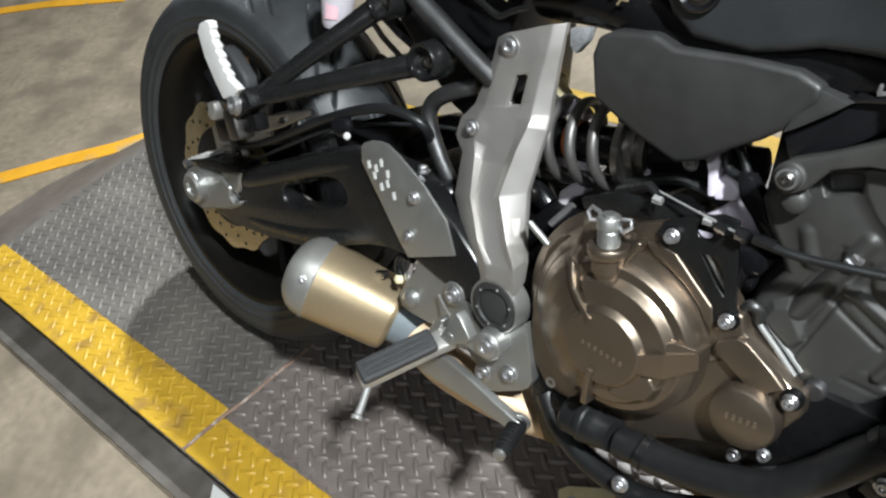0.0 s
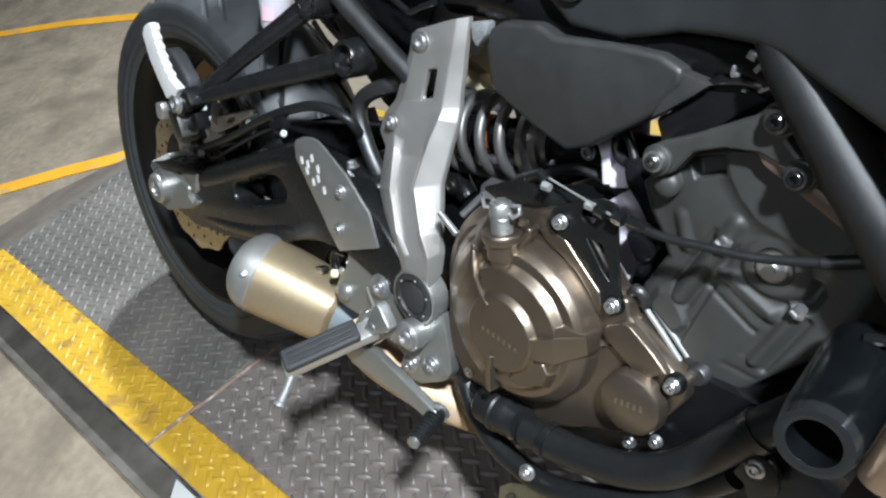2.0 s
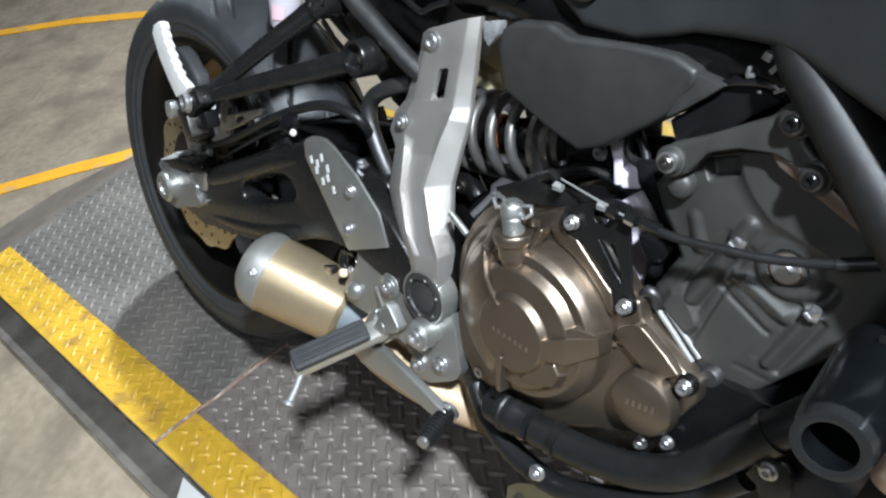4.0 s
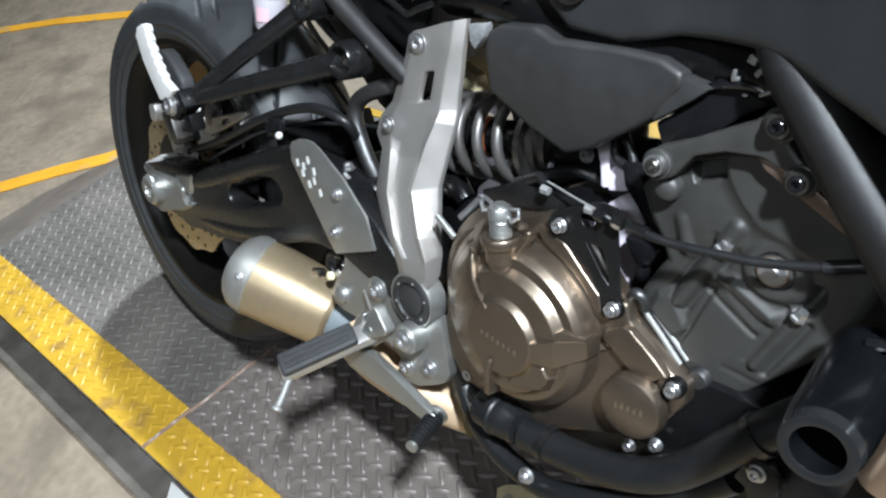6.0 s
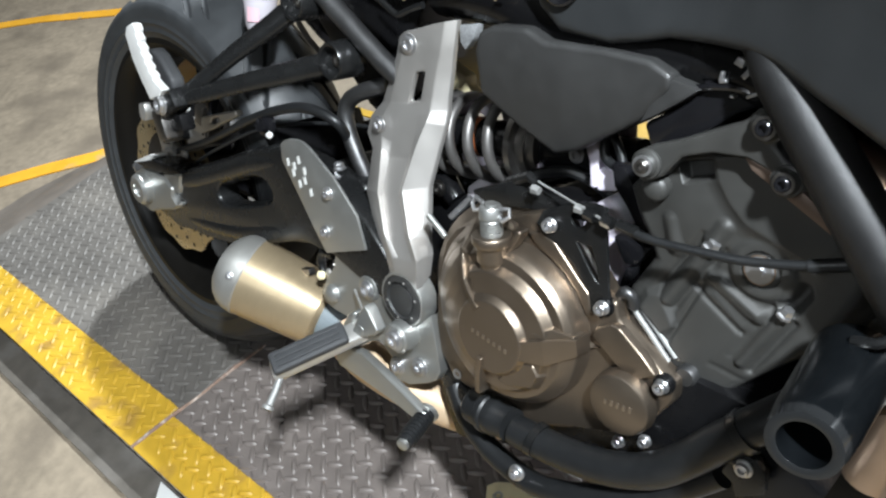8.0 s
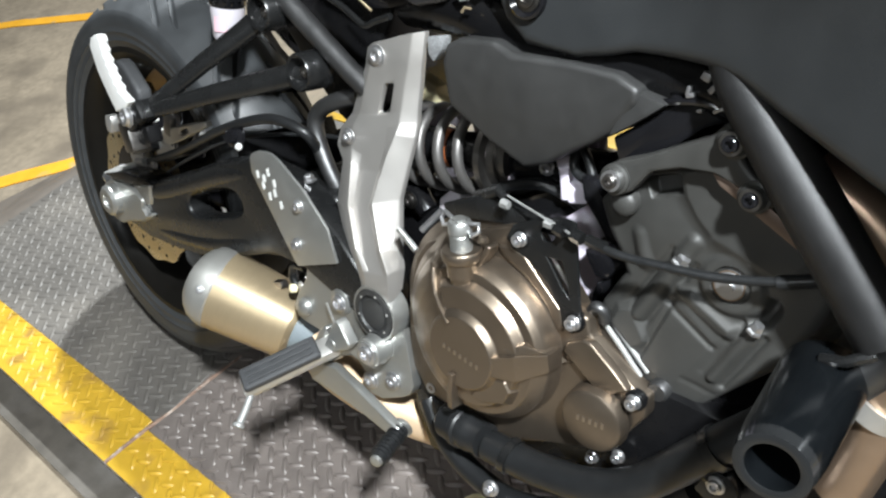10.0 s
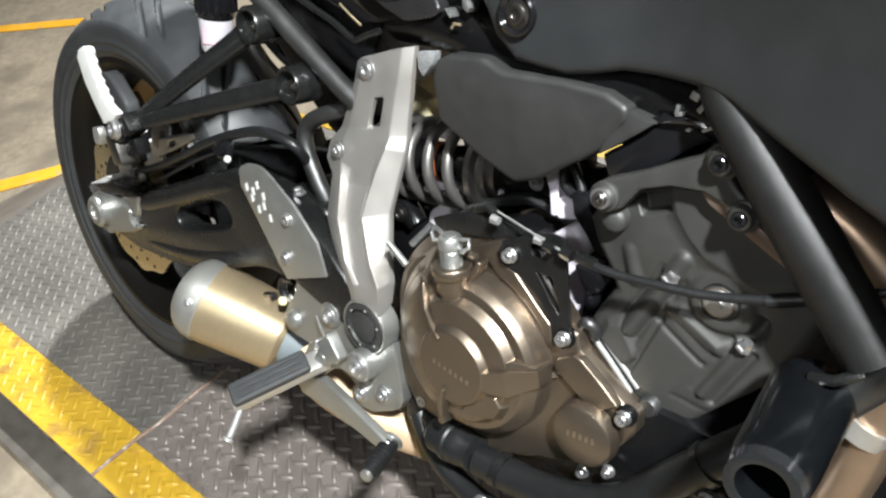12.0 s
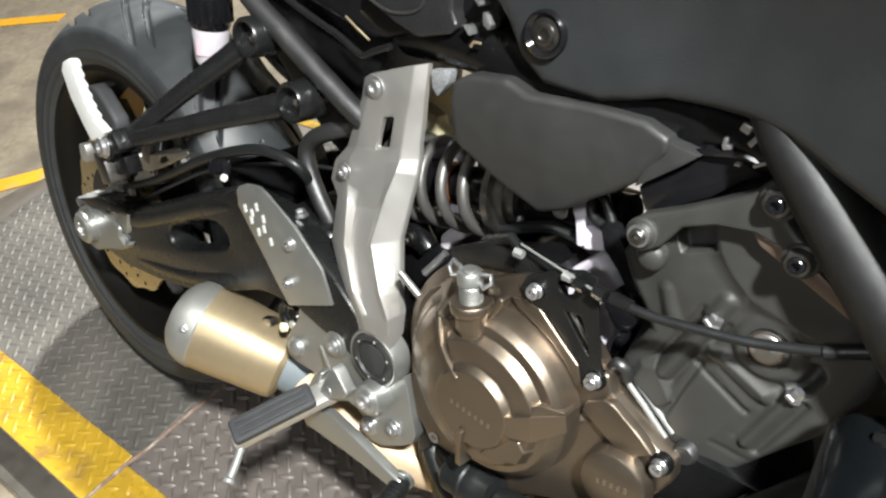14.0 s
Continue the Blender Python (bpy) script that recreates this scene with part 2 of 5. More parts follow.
def hull(rows, cap=True):
    """A skin over rows of the same number of points."""
    bm = bmesh.new()
    grid = [[bm.verts.new(p) for p in row] for row in rows]
    for a, b in zip(grid, grid[1:]):
        for k in range(len(a) - 1):
            bm.faces.new((a[k], a[k + 1], b[k + 1], b[k]))
    return bm


def thicken(bm, depth):
    """Gives a skin its thickness towards +y, and closes it round the rim."""
    back = {v: bm.verts.new(v.co + Vector((0, depth, 0))) for v in list(bm.verts)}
    rim = [e for e in bm.edges if len(e.link_faces) == 1]
    for f in list(bm.faces):
        bm.faces.new([back[v] for v in reversed(f.verts)])
    for e in rim:
        a, b = e.verts
        bm.faces.new((a, b, back[b], back[a]))
    bmesh.ops.recalc_face_normals(bm, faces=bm.faces)
    return bm


# ---- the workshop ----
DECK_TURN = 1.8      # the lift runs at this angle to the motorcycle
DECK = pose(0.0758, -0.3930, 0, 0, 0, DECK_TURN)   # origin where the plate joint meets the near edge; x ahead, y across
FLOOR_Z = -0.07


def flat_box(x0, x1, y0, y1, z0, z1, bevel=0.0, seg=1):
    bm = bmesh.new()
    bmesh.ops.create_cube(bm, size=1.0)
    bmesh.ops.transform(bm, matrix=Matrix.LocRotScale(((x0 + x1) / 2, (y0 + y1) / 2, (z0 + z1) / 2), None, (x1 - x0, y1 - y0, z1 - z0)), verts=bm.verts)
    return round_edges(bm, bevel, seg)


tagged(part("floor", flat_box(-7, 7, -7, 7, FLOOR_Z - 0.2, FLOOR_Z), M_FLOOR), "worn grey-brown concrete workshop floor", "floor", kind="structure")
for n, (x0, x1, y0, y1) in enumerate(((-7.2, -7, -7.2, 7.2), (7, 7.2, -7.2, 7.2), (-7, 7, -7.2, -7), (-7, 7, 7, 7.2))):
    tagged(part(("wall_west", "wall_east", "wall_south", "wall_north")[n], flat_box(x0, x1, y0, y1, FLOOR_Z, 3.8), M_WALL), "plain painted workshop wall", "wall", kind="structure")
tagged(part("ceiling", flat_box(-7.2, 7.2, -7.2, 7.2, 3.8, 4.0), M_WALL), "plain pale workshop ceiling", "ceiling", kind="structure")


def painted_line(points, half):
    """A band of floor paint along points, a film thick."""
    bm = bmesh.new()
    pts = [Vector((x, y, FLOOR_Z)) for x, y in points]
    sides = []
    for i, p in enumerate(pts):
        way = (pts[min(i + 1, len(pts) - 1)] - pts[max(i - 1, 0)]).normalized()
        across = Vector((-way.y, way.x, 0)) * half
        sides.append((p + across, p - across))
    for (a, b), (c, d) in zip(sides, sides[1:]):
        v = [bm.verts.new(q + Vector((0, 0, 0.004))) for q in (a, b, d, c)]
        bm.faces.new(v)
    bmesh.ops.remove_doubles(bm, verts=bm.verts, dist=1e-5)
    return thicken_down(bm, 0.0035)


def thicken_down(bm, depth):
    back = {v: bm.verts.new(v.co - Vector((0, 0, depth))) for v in list(bm.verts)}
    rim = [e for e in bm.edges if len(e.link_faces) == 1]
    for f in list(bm.faces):
        bm.faces.new([back[v] for v in reversed(f.verts)])
    for e in rim:
        a, b = e.verts
        bm.faces.new((a, b, back[b], back[a]))
    return bm


for pts in (((-1.741, -0.802), (-1.128, -0.038), (-1.030, 0.069), (-0.977, 0.149)), ((-3.073, 0.042), (-2.327, 0.513), (-1.972, 0.682))):
    tagged(part("floor_line", painted_line(pts, 0.0295), M_LINE), "worn yellow line painted on the concrete", "floor line", kind="structure")


# the lift: two plates with raised lugs, a yellow edge and the joint between the plates
lift = new("motorcycle_lift")
lift.matrix_basis = DECK
tagged(lift, "steel chequer plate lift table with yellow painted edges", "lift table")
DECK_REAR, DECK_FRONT, DECK_WIDE, STRIPE, REAR_STRIPE = -0.88, 2.4, 1.14, 0.080, 0.096
part("deck_plate", flat_box(DECK_REAR, 0.014, REAR_STRIPE, 0.909, -0.012, -0.0015, 0.0008), M_DECK2, lift, "dusty grey steel plate")
part("deck_plate", flat_box(0.015, DECK_FRONT, STRIPE, DECK_WIDE - STRIPE, -0.012, -0.0015, 0.0008), M_DECK, lift, "brown-grey steel plate")
for x0, x1, wide in ((DECK_REAR, 0.003, REAR_STRIPE), (0.004, DECK_FRONT, STRIPE)):
    part("painted_edge", flat_box(x0, x1, 0, wide, -0.012, -0.001, 0.0008), M_YELLOW, lift, "scuffed yellow paint")
    far, wide = (DECK_WIDE, STRIPE) if x1 > 1 else (0.935, 0.024)
    part("painted_edge", flat_box(x0, x1, far - wide, far, -0.012, -0.001, 0.0008), M_YELLOW, lift, "scuffed yellow paint")


def ramp_lip():
    """The smooth lip that bends down from the rear plate to the floor, worn to an uneven edge."""
    bm = bmesh.new()
    rows = []
    for y in np.linspace(0.0, 0.93, 32):
        end = np.interp(y, [0, 0.16, 0.30, 0.40, 0.50, 0.60, 0.93], [-1.12, -1.135, -1.130, -1.10, -1.075, -1.045, -0.97])
        row = []
        for t in np.linspace(0, 1, 12):
            row.append(bm.verts.new((DECK_REAR + 0.0004 + (end - DECK_REAR) * t, y, -0.0022 - 0.0660 * (3 * t * t - 2 * t ** 3))))
        rows.append(row)
    for a, b in zip(rows, rows[1:]):
        for k in range(11):
            bm.faces.new((a[k], a[k + 1], b[k + 1], b[k]))
    return thicken_down(bm, 0.0015)


part("ramp_lip", ramp_lip(), M_LIP, lift, "smooth worn steel lip bending to the floor", sharp=60)
part("frame_rail", flat_box(DECK_REAR + 0.02, DECK_FRONT - 0.02, 0.003, 0.05, -0.064, -0.0125, 0.002), M_BASE, lift, "dark brown side rail")
part("frame_rail", flat_box(0.02, DECK_FRONT - 0.02, DECK_WIDE - 0.05, DECK_WIDE - 0.003, -0.064, -0.0125, 0.002), M_STEEL, lift)
part("base_flange", flat_box(DECK_REAR, DECK_FRONT, -0.057, 0.01, -0.0695, -0.061, 0.0006), M_BASE, lift, "dark brown steel base flange")
part("foot_plate", prism([(0.054, 0.004), (0.100, 0.058), (0.42, 0.058), (0.42, 0.004)], -0.060, -0.052, 0.002), M_BRIGHT, lift, "bright steel foot plate", at=pose(0, 0, 0, 90, 0, 0))
rng = random.Random(9)
part("chipped_edge", tube([(x, -0.0004, -0.0058 + rng.uniform(-0.0008, 0.0008)) for x in np.linspace(-0.42, 0.30, 90)], [rng.uniform(0.0002, 0.0016) for k in range(90)], 6), M_CAST, lift, "bare chipped metal along the painted edge")
for x in (-0.6, 1.9):
    for y in (0.2, 0.8):
        part("leg", flat_box(x - 0.04, x + 0.04, y - 0.04, y + 0.04, FLOOR_Z, -0.012, 0.003), M_STEEL, lift)
rng = random.Random(4)
joint = spline([(0.13 * y, y, -0.001 + 0.0008 * math.sin(37 * y)) for y in np.linspace(0.0, 0.274, 12)], 3)
joint = [p + Vector((0.0008 * math.sin(53 * p.y + 1) + rng.uniform(-0.0005, 0.0005), 0, 0)) for p in joint]
part("joint", tube(joint, [0.0034, 0.0038, 0.0028, 0.0034, 0.0026], 8), M_RUST, lift, "rusty weld bead along the plate joint")


def lug_mesh(length, width, height):
    """One raised lug: a pointed lens with a domed top."""
    bm = bmesh.new()
    n = 7
    left, right, ridge_a, ridge_b = [], [], [], []
    for i in range(n):
        t = -1 + 2 * i / (n - 1)
        w = width / 2 * (1 - t * t) ** 0.6
        x = t * length / 2
        left.append(bm.verts.new((x, w, -0.0016)))
        right.append(bm.verts.new((x, -w, -0.0016)))
        ridge_a.append(bm.verts.new((x * 0.9, w * 0.45, height * (1 - abs(t) ** 4))))
        ridge_b.append(bm.verts.new((x * 0.9, -w * 0.45, height * (1 - abs(t) ** 4))))
    for i in range(n - 1):
        for a, b in ((left, ridge_a), (ridge_a, ridge_b), (ridge_b, right)):
            bm.faces.new((a[i], a[i + 1], b[i + 1], b[i]))
    bmesh.ops.remove_doubles(bm, verts=bm.verts, dist=1e-6)
    bmesh.ops.recalc_face_normals(bm, faces=bm.faces)
    return bm


def lugs(x0, x1, y0, y1, lug, mats):
    """Raised lugs in rows that turn by a right angle from one to the next."""
    meshes = {}
    for key, mat in mats.items():
        bm = lug_mesh(lug[0], lug[1], lug[2] * (0.34 if key in ("rear", "worn_edge") else 1.0))
        me = bpy.data.meshes.new("lug")
        bm.to_mesh(me)
        bm.free()
        me.materials.append(mat)
        me.polygons.foreach_set("use_smooth", [True] * len(me.polygons))
        meshes[key] = me
    rest, shared = {key: [] for key in mats}, []
    made = 0
    for sort, (ox, oy), turn, long in (("row", (0.2534, 0.2536), -44, 1.0), ("cross", (0.2691, 0.2633), 28, 0.84)):
        for i in range(-40, 68):
            for j in range(-20, 34):
                x, y = ox + i * 0.0364 + j * 0.0033, oy - i * 0.0018 + j * 0.0292
                if not (x0 < x < x1 and y0 < y < y1) or (x < 0 and y > 0.89) or abs(x - 0.13 * y) < 0.012:
                    continue
                border = STRIPE if x > 0 else REAR_STRIPE
                if abs(y - border) < 0.0145:
                    shared.append((x, y, turn, border, "plate" if x > 0.13 * y else "rear"))
                    continue
                key = ("edge" if x > 0 else "worn_edge") if y < border else "plate" if x > 0.13 * y else "rear"
                if made < 300 and -0.1 < x < 0.42 and y < 0.42 and key in ("plate", "edge"):
                    ob = new("lug", meshes[key])
                    ob.parent = lift
                    ob.matrix_basis = pose(x, y, 0, 0, 0, turn) @ Matrix.Diagonal((long, 1, 1, 1))
                    made += 1
                else:
                    rest[key].append((x, y, turn))
    halves = {key: bmesh.new() for key in mats}
    for x, y, turn, border, inner in shared:   # half on the paint, half on the bare plate
        for key, side in (("edge" if x > 0 else "worn_edge", 1), (inner, -1)):
            bm = lug_mesh(lug[0], lug[1], lug[2] * (0.34 if inner == "rear" else 1.0))
            bmesh.ops.transform(bm, matrix=pose(x, y, 0, 0, 0, turn), verts=bm.verts)
            bmesh.ops.bisect_plane(bm, geom=bm.verts[:] + bm.edges[:] + bm.faces[:], plane_co=(0, border, 0), plane_no=(0, side, 0), clear_outer=True)
            me = bpy.data.meshes.new("lug")
            bm.to_mesh(me)
            bm.free()
            halves[key].from_mesh(me)
            bpy.data.meshes.remove(me)
    for key, bm in halves.items():
        part("lug_field", bm, mats[key], lift)["kind"] = "stuff"
    for key, places in rest.items():
        if places:
            base = meshes[key]
            verts = np.array([v.co for v in base.vertices])
            faces = [tuple(p.vertices) for p in base.polygons]
            all_v, all_f = [], []
            for x, y, turn in places:
                c, s = math.cos(radians(turn)), math.sin(radians(turn))
                k = len(all_v)
                all_v += [(x + c * a - s * b, y + s * a + c * b, h) for a, b, h in verts]
                all_f += [tuple(q + k for q in f) for f in faces]
            me = bpy.data.meshes.new("lug_field")
            me.from_pydata(all_v, [], all_f)
            me.materials.append(mats[key])
            me.polygons.foreach_set("use_smooth", [True] * len(me.polygons))
            ob = new("lug_field", me)
            ob.parent = lift
            ob["kind"] = "stuff"


# ---- the motorcycle: all its parts stand in its own axes (x ahead, y to its left, z up, origin at the rear axle) ----
bike = new("motorcycle")
bike.matrix_basis = pose(0, 0, 0.2872, -21.09, 0, 0)
tagged(bike, "black naked motorcycle with bronze engine cover leaning on its stand", "motorcycle")


# rear wheel
wheel = part("rear_wheel", lathe([(-0.070, 0.212), (-0.075, 0.218), (-0.075, 0.226), (-0.071, 0.229), (-0.067, 0.222), (-0.045, 0.206), (0.045, 0.206), (0.067, 0.222), (0.071, 0.229), (0.075, 0.226),
                                  (0.075, 0.218), (0.070, 0.212), (0.055, 0.199), (0.0, 0.192), (-0.055, 0.199)], axis=(0, -1, 0), seg=96, closed=True), M_RIM, bike, "dark bronze black cast alloy wheel")


def tyre_mesh():
    """The tyre's skin, with its curved grooves sunk into the tread."""
    ring = [(-0.070, 0.222), (-0.075, 0.227), (-0.0770, 0.2345), (-0.0784, 0.2355), (-0.0784, 0.2370), (-0.0778, 0.2385), (-0.0795, 0.2475), (-0.0810, 0.2485), (-0.0810, 0.2500), (-0.0800, 0.2515), (-0.0815, 0.259), (-0.0815, 0.269), (-0.0785, 0.2795)]
    crown = [(-0.0785 + 0.157 * i / 140, 0.2795 + 0.0325 * (1 - (abs(-1 + 2 * i / 140)) ** 2.1)) for i in range(1, 140)]
    ring = ring + crown + [(-y, r) for y, r in reversed(ring)]
    n, m = 1000, len(ring)
    y, r = np.array(ring).T
    a = np.linspace(0, 2 * np.pi, n, endpoint=False)[:, None]
    s = y[None] / 0.0765
    depth = np.zeros((n, m))
    for shift, lo, hi, lean, wide in ((0.0, -0.97, -0.12, 0.80, 0.042), (0.5, 0.18, 0.97, 0.80, 0.042), (0.3, -0.80, -0.02, 0.85, 0.034), (0.8, 0.02, 0.80, 0.85, 0.034)):
        phase = (a / (2 * np.pi) * 11 + shift + lean * np.abs(s) ** 1.4) % 1.0
        gap = np.minimum(phase, 1 - phase)
        ends = np.clip(np.minimum(s - lo, hi - s) / 0.06, 0, 1)
        depth = np.maximum(depth, 0.0075 * np.clip((wide * 1.5 - gap) / (wide * 0.5), 0, 1) * ends)
    depth[:, r < 0.2796] = 0
    rr = r[None] - depth
    verts = np.stack([rr * np.cos(a), np.broadcast_to(y[None], rr.shape), rr * np.sin(a)], -1).reshape(-1, 3)
    i, j = np.meshgrid(np.arange(n), np.arange(m - 1), indexing="ij")
    k = (i + 1) % n
    faces = np.stack([i * m + j, k * m + j, k * m + j + 1, i * m + j + 1], -1).reshape(-1, 4)
    me = bpy.data.meshes.new("tyre")
    me.from_pydata(verts.tolist(), [], faces.tolist())
    me.materials.append(M_TYRE)
    me.polygons.foreach_set("use_smooth", [True] * len(me.polygons))
    me.set_sharp_from_angle(angle=radians(50))
    return me


tyre = new("tyre", tyre_mesh())
tyre.parent = wheel
tyre["label"] = "worn black road tyre with curved grooves"
bm = bmesh.new()
sheet = [[bm.verts.new((0.1895 * math.cos(a), y, 0.1895 * math.sin(a))) for a in np.linspace(radians(112), radians(152), 14)] for y in (0.004, 0.03, 0.058)]
for p, q in zip(sheet, sheet[1:]):
    for k in range(13):
        bm.faces.new((p[k], p[k + 1], q[k + 1], q[k]))
part("rim_tape", thicken(bm, 0.0015), material("gold_rim_paint", (0.62, 0.36, 0.06), 0.4, 0.2, 0.1, 40), wheel, "gold band inside the rim")
part("hub", lathe([(-0.10, 0.0), (-0.10, 0.03), (-0.07, 0.055), (0.0, 0.045), (0.07, 0.06), (0.085, 0.06), (0.085, 0.0)], axis=(0, -1, 0), seg=40), M_GLOSS, wheel)
for k in range(5):
    for side in (-1, 1):
        a = 2 * math.pi * (k + 0.1) / 5 + side * 0.13
        b = a + side * 0.10
        bm = tube([(0.045 * math.cos(a), 0, 0.045 * math.sin(a)), (0.12 * math.cos((a + b) / 2), 0, 0.12 * math.sin((a + b) / 2)), (0.2 * math.cos(b), 0, 0.2 * math.sin(b))], [0.021, 0.016, 0.018], 10, flat=1.3)
        part("spoke", bm, M_GLOSS, wheel)


def disc_mesh():
    """The brake disc: a ring with a wavy outer edge."""
    bm = bmesh.new()
    n = 144
    rings = []
    for y in (-0.086, -0.0815):
        for r in (0.078, 0.1225):
            ring = []
            for i in range(n):
                a = 2 * math.pi * i / n
                q = r + (0.0028 * math.cos(12 * a) if r > 0.1 else 0)
                ring.append(bm.verts.new((q * math.cos(a), y, q * math.sin(a))))
            rings.append(ring)
    for p, q in ((0, 1), (1, 3), (3, 2), (2, 0)):
        for i in range(n):
            j = (i + 1) % n
            bm.faces.new((rings[p][i], rings[p][j], rings[q][j], rings[q][i]))
    return bm


disc = part("brake_disc", disc_mesh(), M_DISC, wheel, "drilled brake disc with golden sheen")
holes = bmesh.new()
for k in range(36):
    a, r = 2 * math.pi * k / 36, (0.088, 0.1, 0.112)[k % 3]
    lathe([(0.0862, 0), (0.0865, 0.0032), (0.0835, 0.0036)], (r * math.cos(a), 0, r * math.sin(a)), (0, -1, 0), 10, holes)
part("drilled_hole", holes, M_DEEP, disc)["kind"] = "stuff"
part("disc_carrier", lathe([(0.07, 0.05), (0.088, 0.052), (0.088, 0.082), (0.083, 0.084), (0.083, 0.05)], axis=(0, -1, 0), seg=48), M_GLOSS, wheel)

# swingarm with its two arms, the window through the near one and the chain adjuster
arm = [(-0.03, 0.005), (-0.02, 0.03), (0.07, 0.052), (0.19, 0.098), (0.30, 0.138), (0.42, 0.150), (0.52, 0.118), (0.56, 0.07), (0.60, 0.05), (0.60, 0.01), (0.52, 0.0), (0.42, 0.035), (0.30, 0.022), (0.17, -0.012), (0.07, -0.04), (-0.02, -0.03)]
swing = part("swingarm", bmesh.new(), M_POWDER, bike, "satin black swingarm")


def plate_with_holes(outer, holes, y0, y1, bevel, lift=None):
    """A plate with holes right through it. lift(x, z) shifts it sideways."""
    bm = bmesh.new()
    lines = [outer] + holes
    loops = []
    for y in (y0, y1):
        for line in lines:
            vs = [bm.verts.new((x, y + (lift(x, z) if lift else 0), z)) for x, z in line]
            loops.append((vs, [bm.edges.new((vs[i], vs[(i + 1) % len(vs)])) for i in range(len(vs))]))
    n = len(lines)
    for k in (0, n):
        bmesh.ops.triangle_fill(bm, use_beauty=True, edges=[e for loop in loops[k:k + n] for e in loop[1]])
    for k in range(n):
        a, b = loops[k][0], loops[k + n][0]
        for i in range(len(a)):
            j = (i + 1) % len(a)
            bm.faces.new((a[i], a[j], b[j], b[i]))
    bmesh.ops.recalc_face_normals(bm, faces=bm.faces)
    bmesh.ops.dissolve_limit(bm, angle_limit=0.01, verts=bm.verts, edges=bm.edges)
    return round_edges(bm, bevel, 3, 40)


ARM = [(-0.03, 0.0), (-0.02, 0.028), (0.05, 0.036), (0.12, 0.062), (0.214, 0.097), (0.30, 0.137), (0.361, 0.160), (0.44, 0.155), (0.52, 0.115), (0.58, 0.06), (0.56, 0.02), (0.46, 0.047), (0.40, 0.045), (0.256, -0.016), (0.16, -0.034), (0.076, -0.043), (-0.02, -0.034)]
WINDOW = [(0.203, 0.052), (0.211, 0.065), (0.232, 0.077), (0.263, 0.090), (0.300, 0.103), (0.318, 0.106), (0.330, 0.103), (0.338, 0.095), (0.340, 0.086), (0.334, 0.077), (0.315, 0.067), (0.277, 0.053), (0.240, 0.041), (0.219, 0.037), (0.207, 0.041)]
part("arm", plate_with_holes(ARM, [WINDOW], -0.128, -0.092, 0.013), M_POWDER, swing)
part("ridge", tube(spline([(0.03, -0.112, 0.022), (0.12, -0.112, 0.044), (0.214, -0.112, 0.083), (0.30, -0.112, 0.121), (0.37, -0.108, 0.140), (0.45, -0.104, 0.134)], 5), [0.014, 0.019, 0.0185, 0.019, 0.019, 0.016], 20), M_POWDER, swing)
part("ridge", tube(spline([(0.06, -0.112, -0.026), (0.16, -0.112, -0.014), (0.256, -0.112, 0.006), (0.34, -0.111, 0.038), (0.42, -0.108, 0.058)], 5), [0.014, 0.018, 0.019, 0.018, 0.016], 20), M_POWDER, swing)
part("arm", prism(arm, 0.105, 0.135, 0.008, 3), M_POWDER, swing)
part("cross_member", block((0.44, 0, 0.095), (0.10, 0.2, 0.09), 0.02, seg=3), M_POWDER, swing)
part("axle_nut", lathe([(-0.01, 0.0), (-0.01, 0.029), (0.004, 0.030), (0.006, 0.025), (0.008, 0.0255), (0.022, 0.0245), (0.026, 0.020), (0.026, 0.012), (0.022, 0.011), (0.022, 0)], (0, -0.126, 0), (0, -1, 0), 28), M_ALU, bike, "bright steel axle nut and washer")
adj = part("chain_adjuster", prism([(-0.039, 0.014), (-0.010, 0.031), (0.036, 0.038), (0.065, 0.034), (0.086, 0.024), (0.084, 0.010), (0.094, 0.002), (0.108, 0.008), (0.106, 0.000), (0.080, -0.014), (0.032, -0.029), (0.002, -0.042), (-0.024, -0.038), (-0.043, -0.025), (-0.044, -0.005)], -0.136, -0.112, 0.006, 1), M_ALU, bike, "bright faceted cast chain adjuster block", sharp=20)
part("adjuster_plate", prism([(-0.018, 0.039), (0.047, 0.060), (0.115, 0.067), (0.128, 0.060), (0.058, 0.043), (0.014, 0.038)], -0.140, -0.10, 0.002), M_DEEP, adj, "black painted top plate")
part("adjuster_tip", prism([(-0.030, 0.036), (0.030, 0.064), (0.042, 0.066), (0.041, 0.060), (-0.012, 0.037)], -0.137, -0.112, 0.0015), M_BRIGHT, adj)
part("adjuster_wedge", prism([(0.050, 0.040), (0.112, 0.054), (0.104, 0.020), (0.090, 0.015), (0.075, 0.028)], -0.133, -0.112, 0.003, 1), M_ALU, adj)
part("collar", lathe([(0.0, 0.0), (0.0, 0.036), (0.006, 0.0365), (0.009, 0.034), (0.009, 0)], (0.004, -0.126, -0.002), (0, -1, 0), 32), M_ALU, adj, "bright round collar")
bolt(adj, (-0.062, -0.115, 0.012), 0.006, (-1, 0, 0), 0.012, hexa=True)

